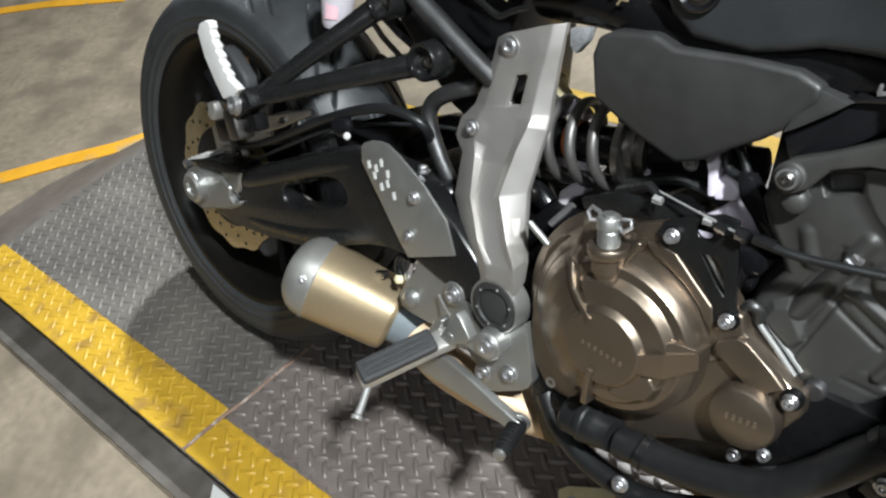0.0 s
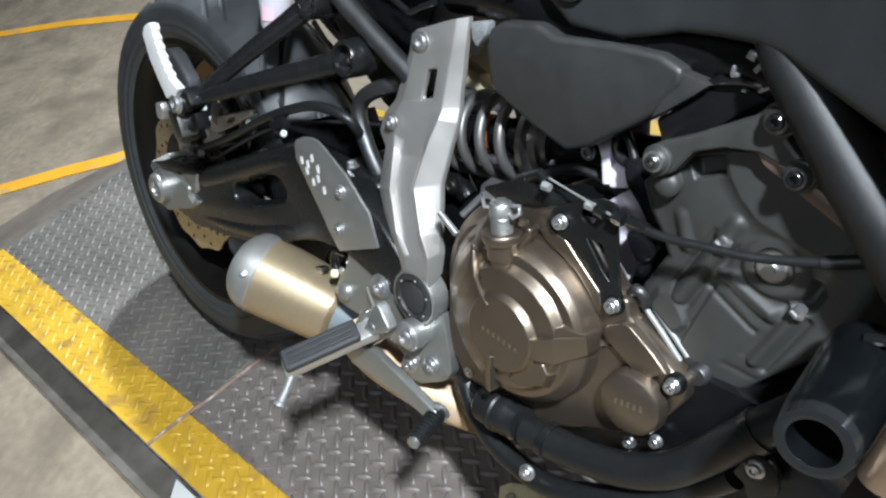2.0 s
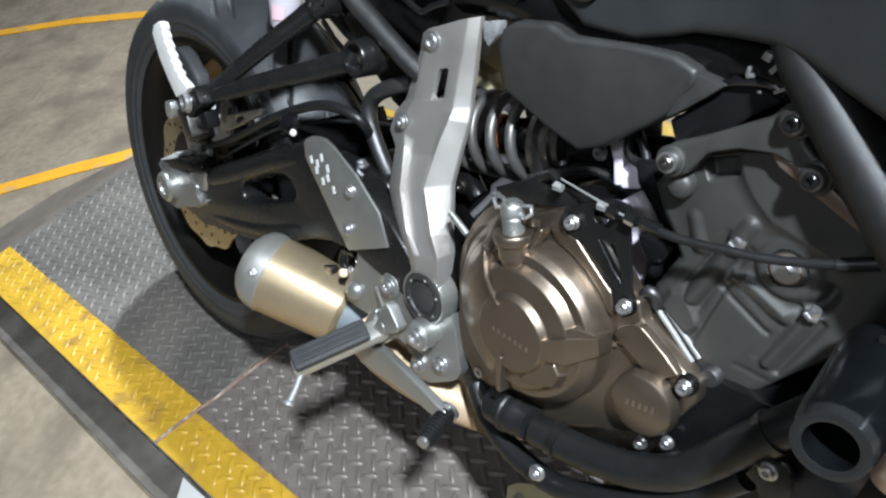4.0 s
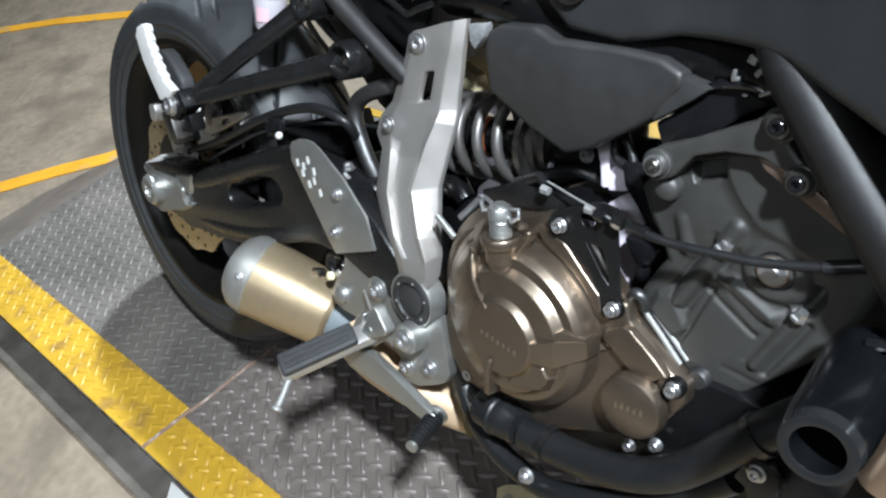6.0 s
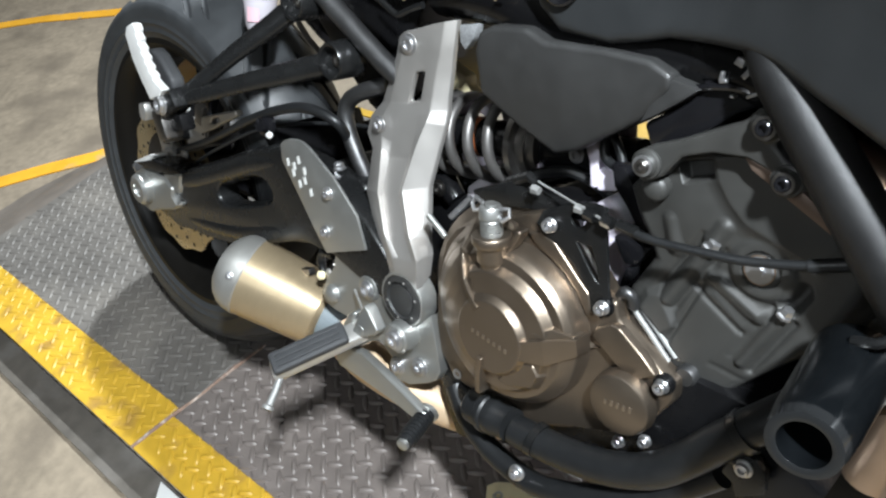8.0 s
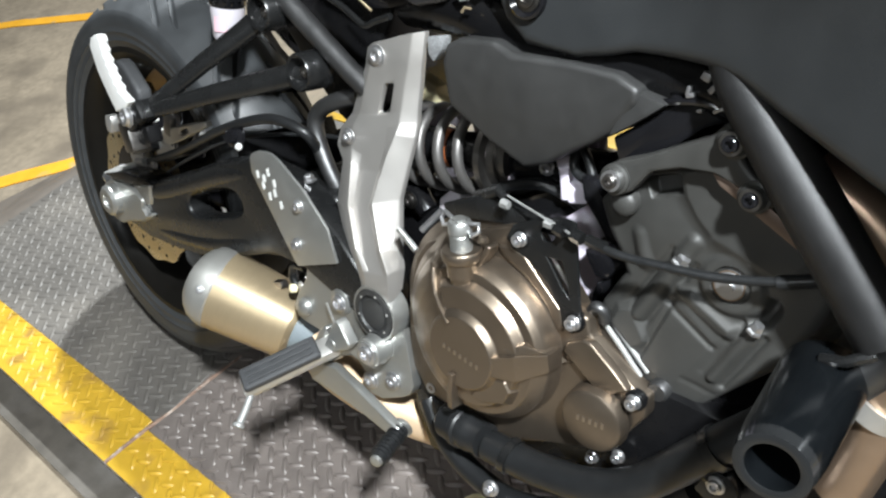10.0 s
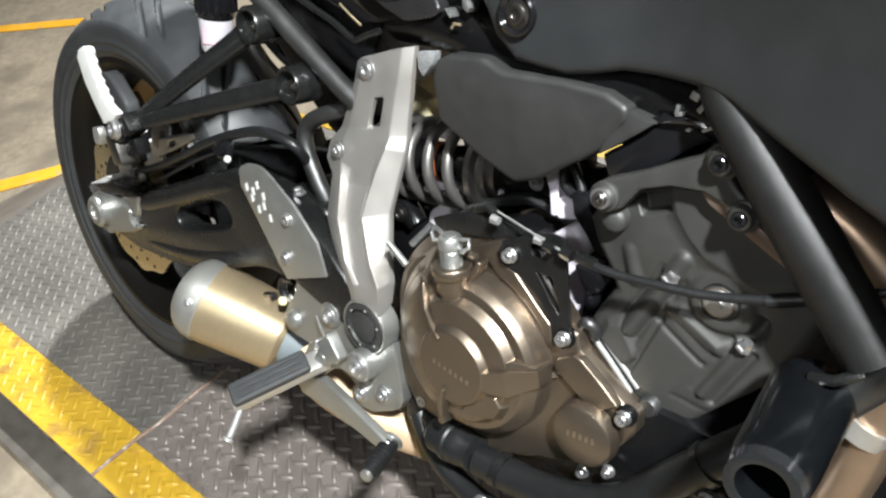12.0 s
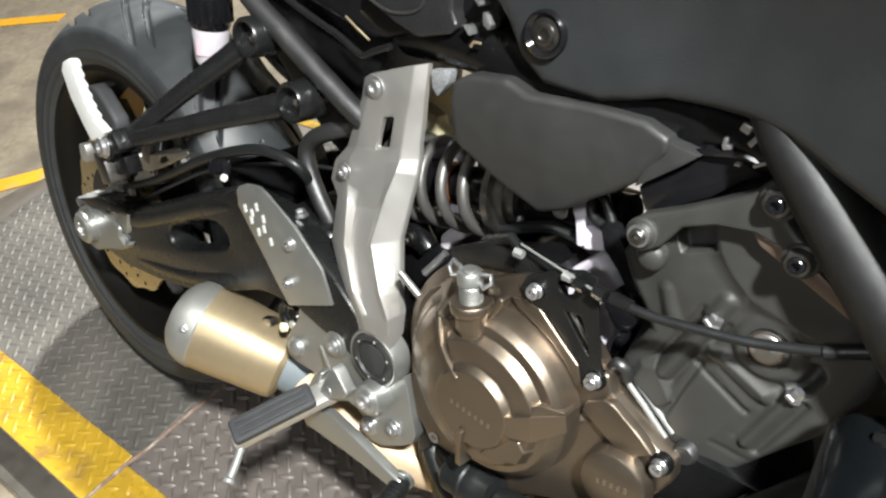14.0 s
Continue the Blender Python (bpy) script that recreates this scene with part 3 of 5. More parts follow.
# silver frame cover over the pivot
COVER = [
    (-0.085, ((0.522, 0.314), (0.538, 0.322), (0.554, 0.327), (0.577, 0.335), (0.594, 0.340), (0.606, 0.343)), (0.008, 0, 0, 0, 0, 0.006)),
    (-0.086, ((0.519, 0.294), (0.536, 0.300), (0.556, 0.299), (0.573, 0.303), (0.590, 0.306), (0.601, 0.307)), (0.008, 0, 0, 0, 0, 0.008)),
    (-0.087, ((0.513, 0.277), (0.530, 0.281), (0.556, 0.283), (0.571, 0.289), (0.587, 0.289), (0.600, 0.290)), (0.008, 0, 0.0008, 0.0008, 0, 0.009)),
    (-0.089, ((0.500, 0.239), (0.521, 0.245), (0.548, 0.249), (0.566, 0.254), (0.584, 0.262), (0.598, 0.265)), (0.008, 0, 0.0008, 0.0008, 0, 0.01)),
    (-0.092, ((0.483, 0.220), (0.514, 0.230), (0.540, 0.234), (0.567, 0.241), (0.584, 0.248), (0.599, 0.250)), (0.009, 0, 0, 0, 0, 0.012)),
    (-0.098, ((0.481, 0.200), (0.516, 0.207), (0.534, 0.204), (0.567, 0.215), (0.585, 0.239), (0.600, 0.235)), (0.01, 0, 0, 0, 0, 0.014)),
    (-0.106, ((0.497, 0.186), (0.525, 0.195), (0.531, 0.186), (0.562, 0.193), (0.579, 0.214), (0.597, 0.210)), (0.012, 0, 0.006, 0.006, 0, 0.016)),
    (-0.121, ((0.500, 0.139), (0.535, 0.152), (0.535, 0.144), (0.562, 0.156), (0.573, 0.165), (0.595, 0.170)), (0.014, 0, 0.006, 0.006, 0, 0.02)),
    (-0.131, ((0.531, 0.093), (0.557, 0.110), (0.561, 0.103), (0.586, 0.111), (0.596, 0.119), (0.603, 0.116)), (0.012, 0, 0.005, 0.005, 0, 0.022)),
    (-0.133, ((0.547, 0.068), (0.571, 0.087), (0.580, 0.089), (0.603, 0.093), (0.609, 0.097), (0.609, 0.096)), (0.01, 0, 0.001, 0.001, 0, 0.02)),
    (-0.133, ((0.555, 0.046), (0.577, 0.067), (0.589, 0.069), (0.604, 0.067), (0.611, 0.062), (0.610, 0.073)), (0.008, 0, 0, 0, 0, 0.016)),
]
rows = [[(x, y + dy, z) for (x, z), dy in zip(line, deep)] for y, line, deep in COVER]
bm = hull(rows)
bm.faces.ensure_lookup_table()
bmesh.ops.delete(bm, geom=[bm.faces[2 * 5 + 2]], context="FACES_ONLY")   # the slot goes right through
thicken(bm, 0.007)
round_edges(bm, 0.0018, 2, 9)
cover = part("frame_cover", bm, M_SILVER, bike, "faceted satin silver frame cover", sharp=30)
part("slot_rim", plate_with_holes([(0.5535, 0.2865), (0.5735, 0.2925), (0.5685, 0.2510), (0.5455, 0.2455)], [[(0.5578, 0.2835), (0.5680, 0.2865), (0.5700, 0.2845), (0.5662, 0.2562), (0.5640, 0.2542), (0.5520, 0.2512), (0.5500, 0.2532), (0.5552, 0.2812)]], -0.0855, -0.0815, 0.0008), M_SILVER, cover)
bolt(cover, (0.512, -0.097, 0.219), 0.0065)
bolt(cover, (0.545, -0.085, 0.310), 0.008)
part("pivot_boss", lathe([(-0.02, 0.0), (-0.02, 0.034), (0.0, 0.0335), (0.003, 0.0325), (0.003, 0.0300), (-0.002, 0.029), (-0.002, 0)], (0.587, -0.130, 0.040), (0, -1, 0), 40), M_ALU, cover)
cap = part("pivot_cap", lathe([(-0.001, 0.0), (-0.001, 0.0295), (0.004, 0.029), (0.0045, 0.0225), (0.001, 0.021), (0.001, 0.018), (0.0035, 0.0175), (0.0035, 0)], (0.587, -0.130, 0.040), (0, -1, 0), 40), M_PLASTIC, cover, "round black plastic cap")
for k in range(6):
    a = radians(60 * k + 20)
    part("notch", lathe([(0, 0), (0, 0.0017), (0.0008, 0.0013), (0.001, 0)], (0.587 + 0.0237 * math.cos(a), -0.1342, 0.040 + 0.0237 * math.sin(a)), (0, -1, 0), 8), M_CAST, cap)

# footrest plate, heel guard, footrest and brake pedal
plate = part("footrest_plate", plate_with_holes([(0.434, -0.015), (0.444, 0.007), (0.460, 0.030), (0.466, 0.062), (0.512, 0.093), (0.529, 0.065), (0.541, 0.045), (0.550, 0.024), (0.555, 0.009), (0.571, -0.004), (0.590, -0.007), (0.596, 0.004), (0.627, 0.034), (0.639, -0.015), (0.643, -0.034), (0.638, -0.047), (0.626, -0.057), (0.594, -0.076), (0.576, -0.078), (0.564, -0.071), (0.562, -0.062), (0.565, -0.052), (0.549, -0.040), (0.489, -0.031), (0.459, -0.031), (0.440, -0.028)],
                                           [[(0.488, 0.055), (0.497, 0.066), (0.508, 0.067), (0.505, 0.056), (0.496, 0.050)]], -0.126, -0.112, 0.003), M_ALU, bike, "satin aluminium footrest plate")
for x, z, r in ((0.575, -0.058, 0.0085), (0.612, -0.041, 0.0085)):
    bolt(plate, (x, -0.126, z), r, flange=1.35, h=0.006, socket=True)
part("boss", lathe([(0, 0), (0, 0.0165), (0.003, 0.0160), (0.004, 0.0145), (0.004, 0)], (0.526, -0.126, 0.028), (0, -1, 0), 28), M_ALU, plate)
bolt(plate, (0.526, -0.130, 0.028), 0.0085, flange=1.3, h=0.006)
part("boss", lathe([(0, 0), (0, 0.0125), (0.006, 0.0110), (0.009, 0.0070), (0.010, 0)], (0.457, -0.126, -0.008), (0, -1, 0), 28), M_ALU, plate)
part("stop_rubber", lathe([(0, 0), (0, 0.0062), (0.006, 0.0058), (0.008, 0.003), (0.008, 0)], (0.433, -0.122, 0.007), (-0.3, -0.9, 0.1), 16), M_CREAM, plate, "small cream rubber stop")
part("stop_arm", tube(spline([(0.450, -0.118, 0.040), (0.430, -0.118, 0.036), (0.425, -0.119, 0.022), (0.433, -0.120, 0.007)], 4), 0.0055, 12), M_POWDER, plate)
guard = part("heel_guard", prism([(0.373, 0.167), (0.378, 0.173), (0.390, 0.179), (0.405, 0.182), (0.416, 0.182), (0.430, 0.177), (0.473, 0.152), (0.512, 0.118), (0.527, 0.080), (0.455, 0.050), (0.440, 0.066), (0.374, 0.148)], -0.133, -0.129, 0.0012), M_ALU, bike, "perforated satin aluminium heel guard")
for x, z in ((0.388, 0.149), (0.409, 0.157), (0.398, 0.138), (0.420, 0.146), (0.410, 0.127), (0.431, 0.122), (0.42, 0.134), (0.40, 0.147)):
    part("perforation", prism([(x - 0.002, z - 0.0058), (x - 0.0042, z + 0.0034), (x + 0.0004, z + 0.0058), (x + 0.0026, z - 0.0034)], -0.1334, -0.13, 0.0), M_BRIGHT, guard)
for x, z in ((0.463, 0.131), (0.456, 0.079)):
    bolt(guard, (x, -0.133, z), 0.0062, flange=1.3, h=0.006)
part("boss", lathe([(0, 0), (0, 0.019), (0.012, 0.018), (0.014, 0.016), (0.014, 0)], (0.594, -0.136, -0.001), (0, -1, 0), 28), M_ALU, plate)
bolt(plate, (0.594, -0.150, -0.001), 0.0095, h=0.006)
part("boss", lathe([(0, 0), (0, 0.017), (0.014, 0.017), (0.014, 0)], (0.594, -0.124, -0.001), (0, -1, 0), 28), M_ALU, plate)

peg = part("rider_footrest", bmesh.new(), M_CAST, bike, "aluminium footrest with black rubber pad")
root, tip = Vector((0.547, -0.155, -0.005)), Vector((0.494, -0.258, -0.045))
way = (tip - root).normalized()
up = Vector((0.25, -0.15, 0.95))
up = (up - way * up.dot(way)).normalized()
side = way.cross(up)
basis = Matrix((side, way, up)).transposed().to_4x4()
M_PEG = Matrix.Translation(root) @ basis
part("footrest_body", block((0, 0.057, -0.004), (0.027, 0.116, 0.014), 0.005), M_CAST, peg, at=M_PEG)
part("rubber_pad", block((0, 0.066, 0.0075), (0.030, 0.092, 0.011), 0.005, seg=3), M_PAD, peg, "ribbed black rubber pad", at=M_PEG)
for k in range(3):
    part("rib", block(((k - 1) * 0.0078, 0.066, 0.0132), (0.005, 0.078, 0.003), 0.0012), M_PAD, peg, at=M_PEG)
part("clevis", prism([(0.509, -0.038), (0.527, -0.029), (0.560, -0.008), (0.580, 0.006), (0.590, 0.010), (0.596, -0.008), (0.590, -0.018), (0.578, -0.020), (0.566, -0.018), (0.550, -0.026), (0.529, -0.046), (0.516, -0.057)], -0.149, -0.128, 0.005, 3), M_ALU, peg, "cast alloy clevis")
ret = part("return_plate", prism([(0.562, 0.036), (0.569, 0.032), (0.584, 0.012), (0.579, 0.004), (0.551, -0.013), (0.541, -0.012), (0.540, -0.007), (0.553, 0.021)], -0.167, -0.152, 0.0045, 3), M_ALU, peg, "bright triangular return plate")
part("boss", lathe([(0, 0), (0, 0.0060), (0.0015, 0.0055), (0.0022, 0.003), (0.0022, 0)], (0.555, -0.1665, 0.001), (0, -1, 0), 20), M_ALU, ret)
part("return_plate", prism([(0.508, -0.028), (0.524, 0.004), (0.532, 0.011), (0.538, 0.012), (0.536, 0.003), (0.526, -0.028), (0.519, -0.037)], -0.160, -0.146, 0.004, 3), M_ALU, peg)
part("split_pin", tube([(0.508, -0.134, 0.021), (0.521, -0.140, 0.016), (0.540, -0.150, 0.014)], 0.0017, 8), M_CAST, peg)
part("feeler", tube([(0.508, -0.247, -0.05), (0.513, -0.259, -0.062), (0.517, -0.270, -0.071), (0.5175, -0.2715, -0.0722), (0.5185, -0.2745, -0.0745)], [0.0042, 0.0042, 0.0045, 0.0072, 0.0066], 14), M_DULL, peg, "thin steel ground feeler with a ball end")

pedal = part("brake_pedal", prism([(0.490, -0.066), (0.512, -0.046), (0.545, -0.040), (0.585, -0.047), (0.625, -0.057), (0.655, -0.064), (0.660, -0.078), (0.645, -0.082), (0.60, -0.079), (0.555, -0.079), (0.500, -0.082)], -0.158, -0.146, 0.004, 3, lift=lambda x, z: -0.05 * (x - 0.55)), M_ALU, bike, "cast aluminium brake pedal")
s0, s1 = Vector((0.650, -0.152, -0.073)), Vector((0.661, -0.199, -0.080))
part("pedal_tip", tube([s0, s1], 0.0095, 20), M_RUBBER, pedal, "ribbed black rubber sleeve")
for k in range(8):
    part("rib", lathe([(-0.0014, 0.008), (-0.0009, 0.0112), (0.0009, 0.0112), (0.0014, 0.008)], s0.lerp(s1, 0.12 + 0.105 * k), s1 - s0, 20), M_RUBBER, pedal)
part("pedal_pin", lathe([(0, 0), (0, 0.0072), (0.004, 0.0068), (0.006, 0)], s1, s1 - s0, 16), M_ALU, pedal)
part("end_stop", lathe([(0, 0), (0, 0.0125), (0.004, 0.012), (0.005, 0)], s0 - (s1 - s0) * 0.08, s1 - s0, 20), M_ALU, pedal)

# silencer
ax0, ax1 = Vector((0.284, -0.164, -0.023)), Vector((0.404, -0.098, -0.074))
way = (ax1 - ax0).normalized()
across = way.orthogonal().normalized()
M_CAN = Matrix.Translation(ax0) @ Matrix((across, way.cross(across), way)).transposed().to_4x4()
can = part("silencer", bmesh.new(), M_GOLD, bike, "brushed gold silencer with a bright end cap")
part("can_shell", lathe([(0.028, 0.055), (0.030, 0.0562), (0.132, 0.0500), (0.139, 0.0480), (0.143, 0.0430), (0.146, 0.031), (0.146, 0.0)], axis=(0, 0, 1), seg=64), M_GOLD, can, "brushed gold can", at=M_CAN)
part("end_cap", lathe([(-0.012, 0.0), (-0.012, 0.024), (-0.009, 0.034), (-0.003, 0.0430), (0.006, 0.0510), (0.016, 0.0553), (0.030, 0.0574), (0.032, 0.0560), (0.028, 0.05)], axis=(0, 0, 1), seg=64), M_CAP, can, "bright brushed end cap", at=M_CAN)
part("inlet_cone", lathe([(0.138, 0.0), (0.138, 0.0345), (0.150, 0.0345), (0.205, 0.0325), (0.207, 0)], ax0, way, 32), M_PIPE, can, "blue-grey steel inlet pipe")
bolt(can, (0.331, -0.1945, -0.008), 0.0045, (0.57, -0.72, 0.40), 0.003)
part("can_bracket", block((0.385, -0.112, -0.010), (0.026, 0.012, 0.010), 0.003, (0, -20, 0)), M_STEEL, can)
# straw tone raised above the header pipes' colour to carry the lamp light
part("mid_pipe", tube(spline([(0.46, -0.118, -0.068), (0.51, -0.116, -0.088), (0.57, -0.098, -0.108), (0.63, -0.075, -0.120), (0.69, -0.04, -0.120), (0.80, 0.02, -0.11)], 6), 0.027, 20), material("straw_pipe_lit", (0.60, 0.45, 0.30), 0.5, 0.35, 0.12, 30), bike, "straw-coloured steel exhaust pipe, brightened as if lit")

# rear frame, passenger footrest and brake fluid reservoir
part("frame_tube", tube([(0.20, -0.085, 0.485), (0.376, -0.088, 0.362), (0.500, -0.080, 0.283), (0.528, -0.075, 0.265)], 0.0118, 18), M_FRAME, bike, "satin black steel frame tube")
hanger = part("footrest_hanger", bmesh.new(), M_POWDER, bike, "satin black forked passenger footrest hanger")
for x, z in ((0.380, 0.333), (0.446, 0.278)):
    part("hanger_arm", tube([(x - 0.008, -0.092, z - 0.004), (x * 0.5 + 0.235 * 0.5, -0.142, z * 0.5 + 0.204 * 0.5), (0.238, -0.188, 0.203)], [0.0145, 0.0115, 0.0095], 16, flat=0.7), M_POWDER, hanger)
    ring = part("mounting_boss", lathe([(-0.03, 0), (-0.03, 0.022), (0.002, 0.0215), (0.005, 0.0195), (0.004, 0.0165), (-0.008, 0.0145), (-0.008, 0)], (x, -0.107, z), (0, -1, 0), 32), M_POWDER, hanger)
    bolt(ring, (x, -0.099, z), 0.0058, mat=M_STEEL, flange=1.4)
part("hanger_end", block((0.232, -0.19, 0.198), (0.05, 0.028, 0.026), 0.006, (0, -35, 0)), M_POWDER, hanger)
ppeg = part("passenger_footrest", bmesh.new(), M_BRIGHT, bike, "folded bright alloy passenger footrest")
part("footrest_bar", prism([(0.186, 0.292), (0.194, 0.292), (0.197, 0.285), (0.1945, 0.281), (0.200, 0.275), (0.1975, 0.270), (0.205, 0.264), (0.2025, 0.259), (0.211, 0.254), (0.2085, 0.249), (0.217, 0.244), (0.2150, 0.239), (0.225, 0.235), (0.2230, 0.230), (0.232, 0.226), (0.244, 0.221), (0.234, 0.211), (0.209, 0.201), (0.193, 0.221), (0.176, 0.246), (0.165, 0.275), (0.172, 0.286)], -0.210, -0.199, 0.003, 3), M_BRIGHT, ppeg)
part("footrest_rubber", prism([(0.156, 0.250), (0.178, 0.257), (0.193, 0.252), (0.223, 0.226), (0.225, 0.212), (0.197, 0.199), (0.178, 0.216), (0.161, 0.238)], -0.186, -0.166, 0.007, 4), M_PAD, ppeg, "grey rubber pad")
part("hinge_spring", prism([(0.163, 0.186), (0.178, 0.188), (0.181, 0.178), (0.174, 0.164), (0.164, 0.164), (0.161, 0.172)], -0.205, -0.190, 0.003), M_CAST, ppeg)
bolt(ppeg, (0.228, -0.204, 0.198), 0.011, (-0.1, -1, 0.1), 0.008, flange=1.2)
part("hinge_plate", block((0.213, -0.193, 0.168), (0.024, 0.026, 0.04), 0.005, (0, -20, 0)), M_STEEL, ppeg)
part("hinge_block", block((0.228, -0.185, 0.172), (0.05, 0.02, 0.022), 0.004, (0, -15, 0)), M_DEEP, ppeg)

pot = part("fluid_reservoir", lathe([(0, 0), (0, 0.016), (0.004, 0.018), (0.036, 0.021), (0.044, 0.021)], (0.277, -0.085, 0.285), (0.12, 0, 1), 32), M_WHITE, bike, "translucent white brake fluid reservoir")
part("cap", lathe([(0.042, 0.0), (0.042, 0.0215), (0.045, 0.023), (0.078, 0.023), (0.082, 0.021), (0.082, 0)], (0.277, -0.085, 0.285), (0.12, 0, 1), 24), M_GLOSS, pot, "black screw cap")
for k in range(16):
    a = 2 * math.pi * k / 16
    part("cap_rib", block((0.284 + 0.0232 * math.cos(a), -0.085 + 0.0232 * math.sin(a), 0.346), (0.004, 0.004, 0.026), 0.001), M_GLOSS, pot)
bm = bmesh.new()
sheet = [[bm.verts.new((0.2795 + 0.0205 * math.cos(a) + 0.12 * (z - 0.306), -0.085 + 0.0205 * math.sin(a), z)) for a in np.linspace(radians(-86), radians(-40), 7)] for z in (0.297, 0.317)]
for k in range(6):
    bm.faces.new((sheet[0][k], sheet[0][k + 1], sheet[1][k + 1], sheet[1][k]))
part("label", thicken(bm, 0.0008), M_PINK, pot, "pale pink printed label")

# brake caliper, hose and the bent tube behind the cover
caliper = part("brake_caliper", block((0.14, -0.088, 0.118), (0.095, 0.045, 0.042), 0.009, (0, -22, 0), seg=3), M_CAST, bike, "grey brake caliper over the disc")
part("caliper_bracket", block((0.03, -0.1, 0.068), (0.045, 0.014, 0.06), 0.006, (0, -15, 0)), M_CAST, caliper)
part("caliper_cover", block((0.075, -0.11, 0.108), (0.075, 0.026, 0.034), 0.008, (0, -20, 0)), M_DEEP, caliper)
part("pad_spring", block((0.115, -0.112, 0.128), (0.05, 0.008, 0.012), 0.003, (0, -25, 0)), M_CAST, caliper)
part("slide_boot", tube([(0.165, -0.105, 0.118), (0.185, -0.105, 0.128), (0.205, -0.105, 0.137)], [0.010, 0.013, 0.009], 14), M_RUBBER, caliper)
part("banjo", block((0.10, -0.112, 0.148), (0.035, 0.012, 0.014), 0.004, (0, -20, 0)), M_BRIGHT, caliper)
part("caliper_bridge", plate_with_holes([(0.133, 0.137), (0.159, 0.149), (0.261, 0.182), (0.266, 0.177), (0.231, 0.159), (0.203, 0.144), (0.169, 0.129), (0.151, 0.127)], [[(0.199, 0.157), (0.216, 0.163), (0.219, 0.159), (0.206, 0.151), (0.195, 0.150)]], -0.122, -0.112, 0.002), M_CAST, caliper, "grey cast caliper bridge")
part("banjo_bolt", lathe([(0, 0), (0, 0.016), (0.004, 0.015), (0.006, 0.010), (0.012, 0.009), (0.013, 0)], (0.320, -0.114, 0.176), (0.1, -1, 0.2), 20), M_GLOSS, caliper, "black banjo bolt head")
part("nipple", lathe([(0, 0), (0, 0.004), (0.003, 0.005), (0.006, 0.003), (0.007, 0)], (0.337, -0.121, 0.168), (0.1, -1, 0.2), 12), M_BRIGHT, caliper)
part("pad_pin", tube([(0.06, -0.122, 0.075), (0.085, -0.122, 0.082)], 0.005, 10), M_ZINC, caliper)
bolt(caliper, (0.098, -0.121, 0.118), 0.006)
bolt(caliper, (0.168, -0.115, 0.128), 0.006)
bolt(caliper, (0.108, -0.118, 0.082), 0.005)
part("bleed_nipple", tube([(0.222, -0.108, 0.168), (0.217, -0.11, 0.148), (0.213, -0.112, 0.135)], [0.003, 0.004, 0.0055], 10), M_ZINC, caliper)
part("small_metal_piece", block((0.165, -0.118, 0.155), (0.018, 0.01, 0.03), 0.003, (0, 15, 0)), M_STEEL, caliper)
part("brake_hose", tube(spline([(0.080, -0.115, 0.078), (0.151, -0.116, 0.107), (0.215, -0.116, 0.138), (0.278, -0.114, 0.171), (0.334, -0.112, 0.196), (0.382, -0.108, 0.211), (0.418, -0.103, 0.211), (0.438, -0.095, 0.201), (0.436, -0.080, 0.181)], 6), [0.0055, 0.006, 0.0064, 0.0064, 0.0064, 0.0064], 14), M_RUBBER, bike, "black rubber brake hose")
part("speed_wire", tube(spline([(0.10, -0.10, 0.06), (0.2, -0.112, 0.115), (0.3, -0.10, 0.165), (0.40, -0.06, 0.185), (0.5, -0.03, 0.19)], 6), 0.0026, 8), M_RUBBER, bike)
part("bent_tube", tube(spline([(0.488, -0.060, 0.251), (0.469, -0.066, 0.245), (0.445, -0.070, 0.234), (0.430, -0.072, 0.221), (0.427, -0.074, 0.205), (0.434, -0.075, 0.184), (0.449, -0.075, 0.158), (0.462, -0.073, 0.136), (0.470, -0.070, 0.112)], 7), 0.0100, 16), M_FRAME, bike, "bent satin black tube")
switch = part("brake_switch", lathe([(0, 0), (0, 0.012), (0.02, 0.012), (0.02, 0.007), (0.032, 0.0065), (0.035, 0.0)], (0.452, -0.10, 0.115), (-0.1, -0.1, 1), 16), M_RUBBER, bike, "black rubber-booted brake cylinder")
bolt(switch, (0.449, -0.104, 0.150), 0.006, (-0.1, -0.1, 1), 0.008, hexa=True)
part("push_rod", tube([(0.46, -0.1, 0.13), (0.505, -0.09, 0.105)], 0.0035, 10), M_ZINC, switch)
part("master_cylinder", block((0.50, -0.085, 0.095), (0.05, 0.035, 0.08), 0.01, (0, 20, 0)), M_DEEP, bike)
spring_part = part("pedal_spring", tube([(0.455 + 0.005 * math.cos(t * 1.6), -0.118 + 0.005 * math.sin(t * 1.6), 0.035 - 0.0013 * t) for t in range(40)], 0.0012, 6), M_STEEL, bike)
part("hook", lathe([(0, 0), (0, 0.006), (0.003, 0.006), (0.006, 0.0)], (0.442, -0.118, 0.012), (-0.3, -1, 0), 14), M_CAST, spring_part)

# rear shock absorber
shock = part("shock_absorber", tube([(0.50, -0.03, 0.20), (0.60, -0.03, 0.212), (0.80, -0.03, 0.238)], 0.021, 20), M_DEEP, bike, "black shock absorber with bare coil spring")
c0, c1 = Vector((0.535, -0.03, 0.204)), Vector((0.668, -0.03, 0.222))
along = (c1 - c0).normalized()
e1 = along.cross(Vector((0, 1, 0))).normalized()
e2 = along.cross(e1)
turns = 5.0
part("coil_spring", tube([c0.lerp(c1, k / 160) + (e1 * math.cos(2 * math.pi * turns * k / 160) + e2 * math.sin(2 * math.pi * turns * k / 160)) * 0.042 for k in range(161)], 0.0059, 12), M_SPRING, shock, "grey steel coil spring")
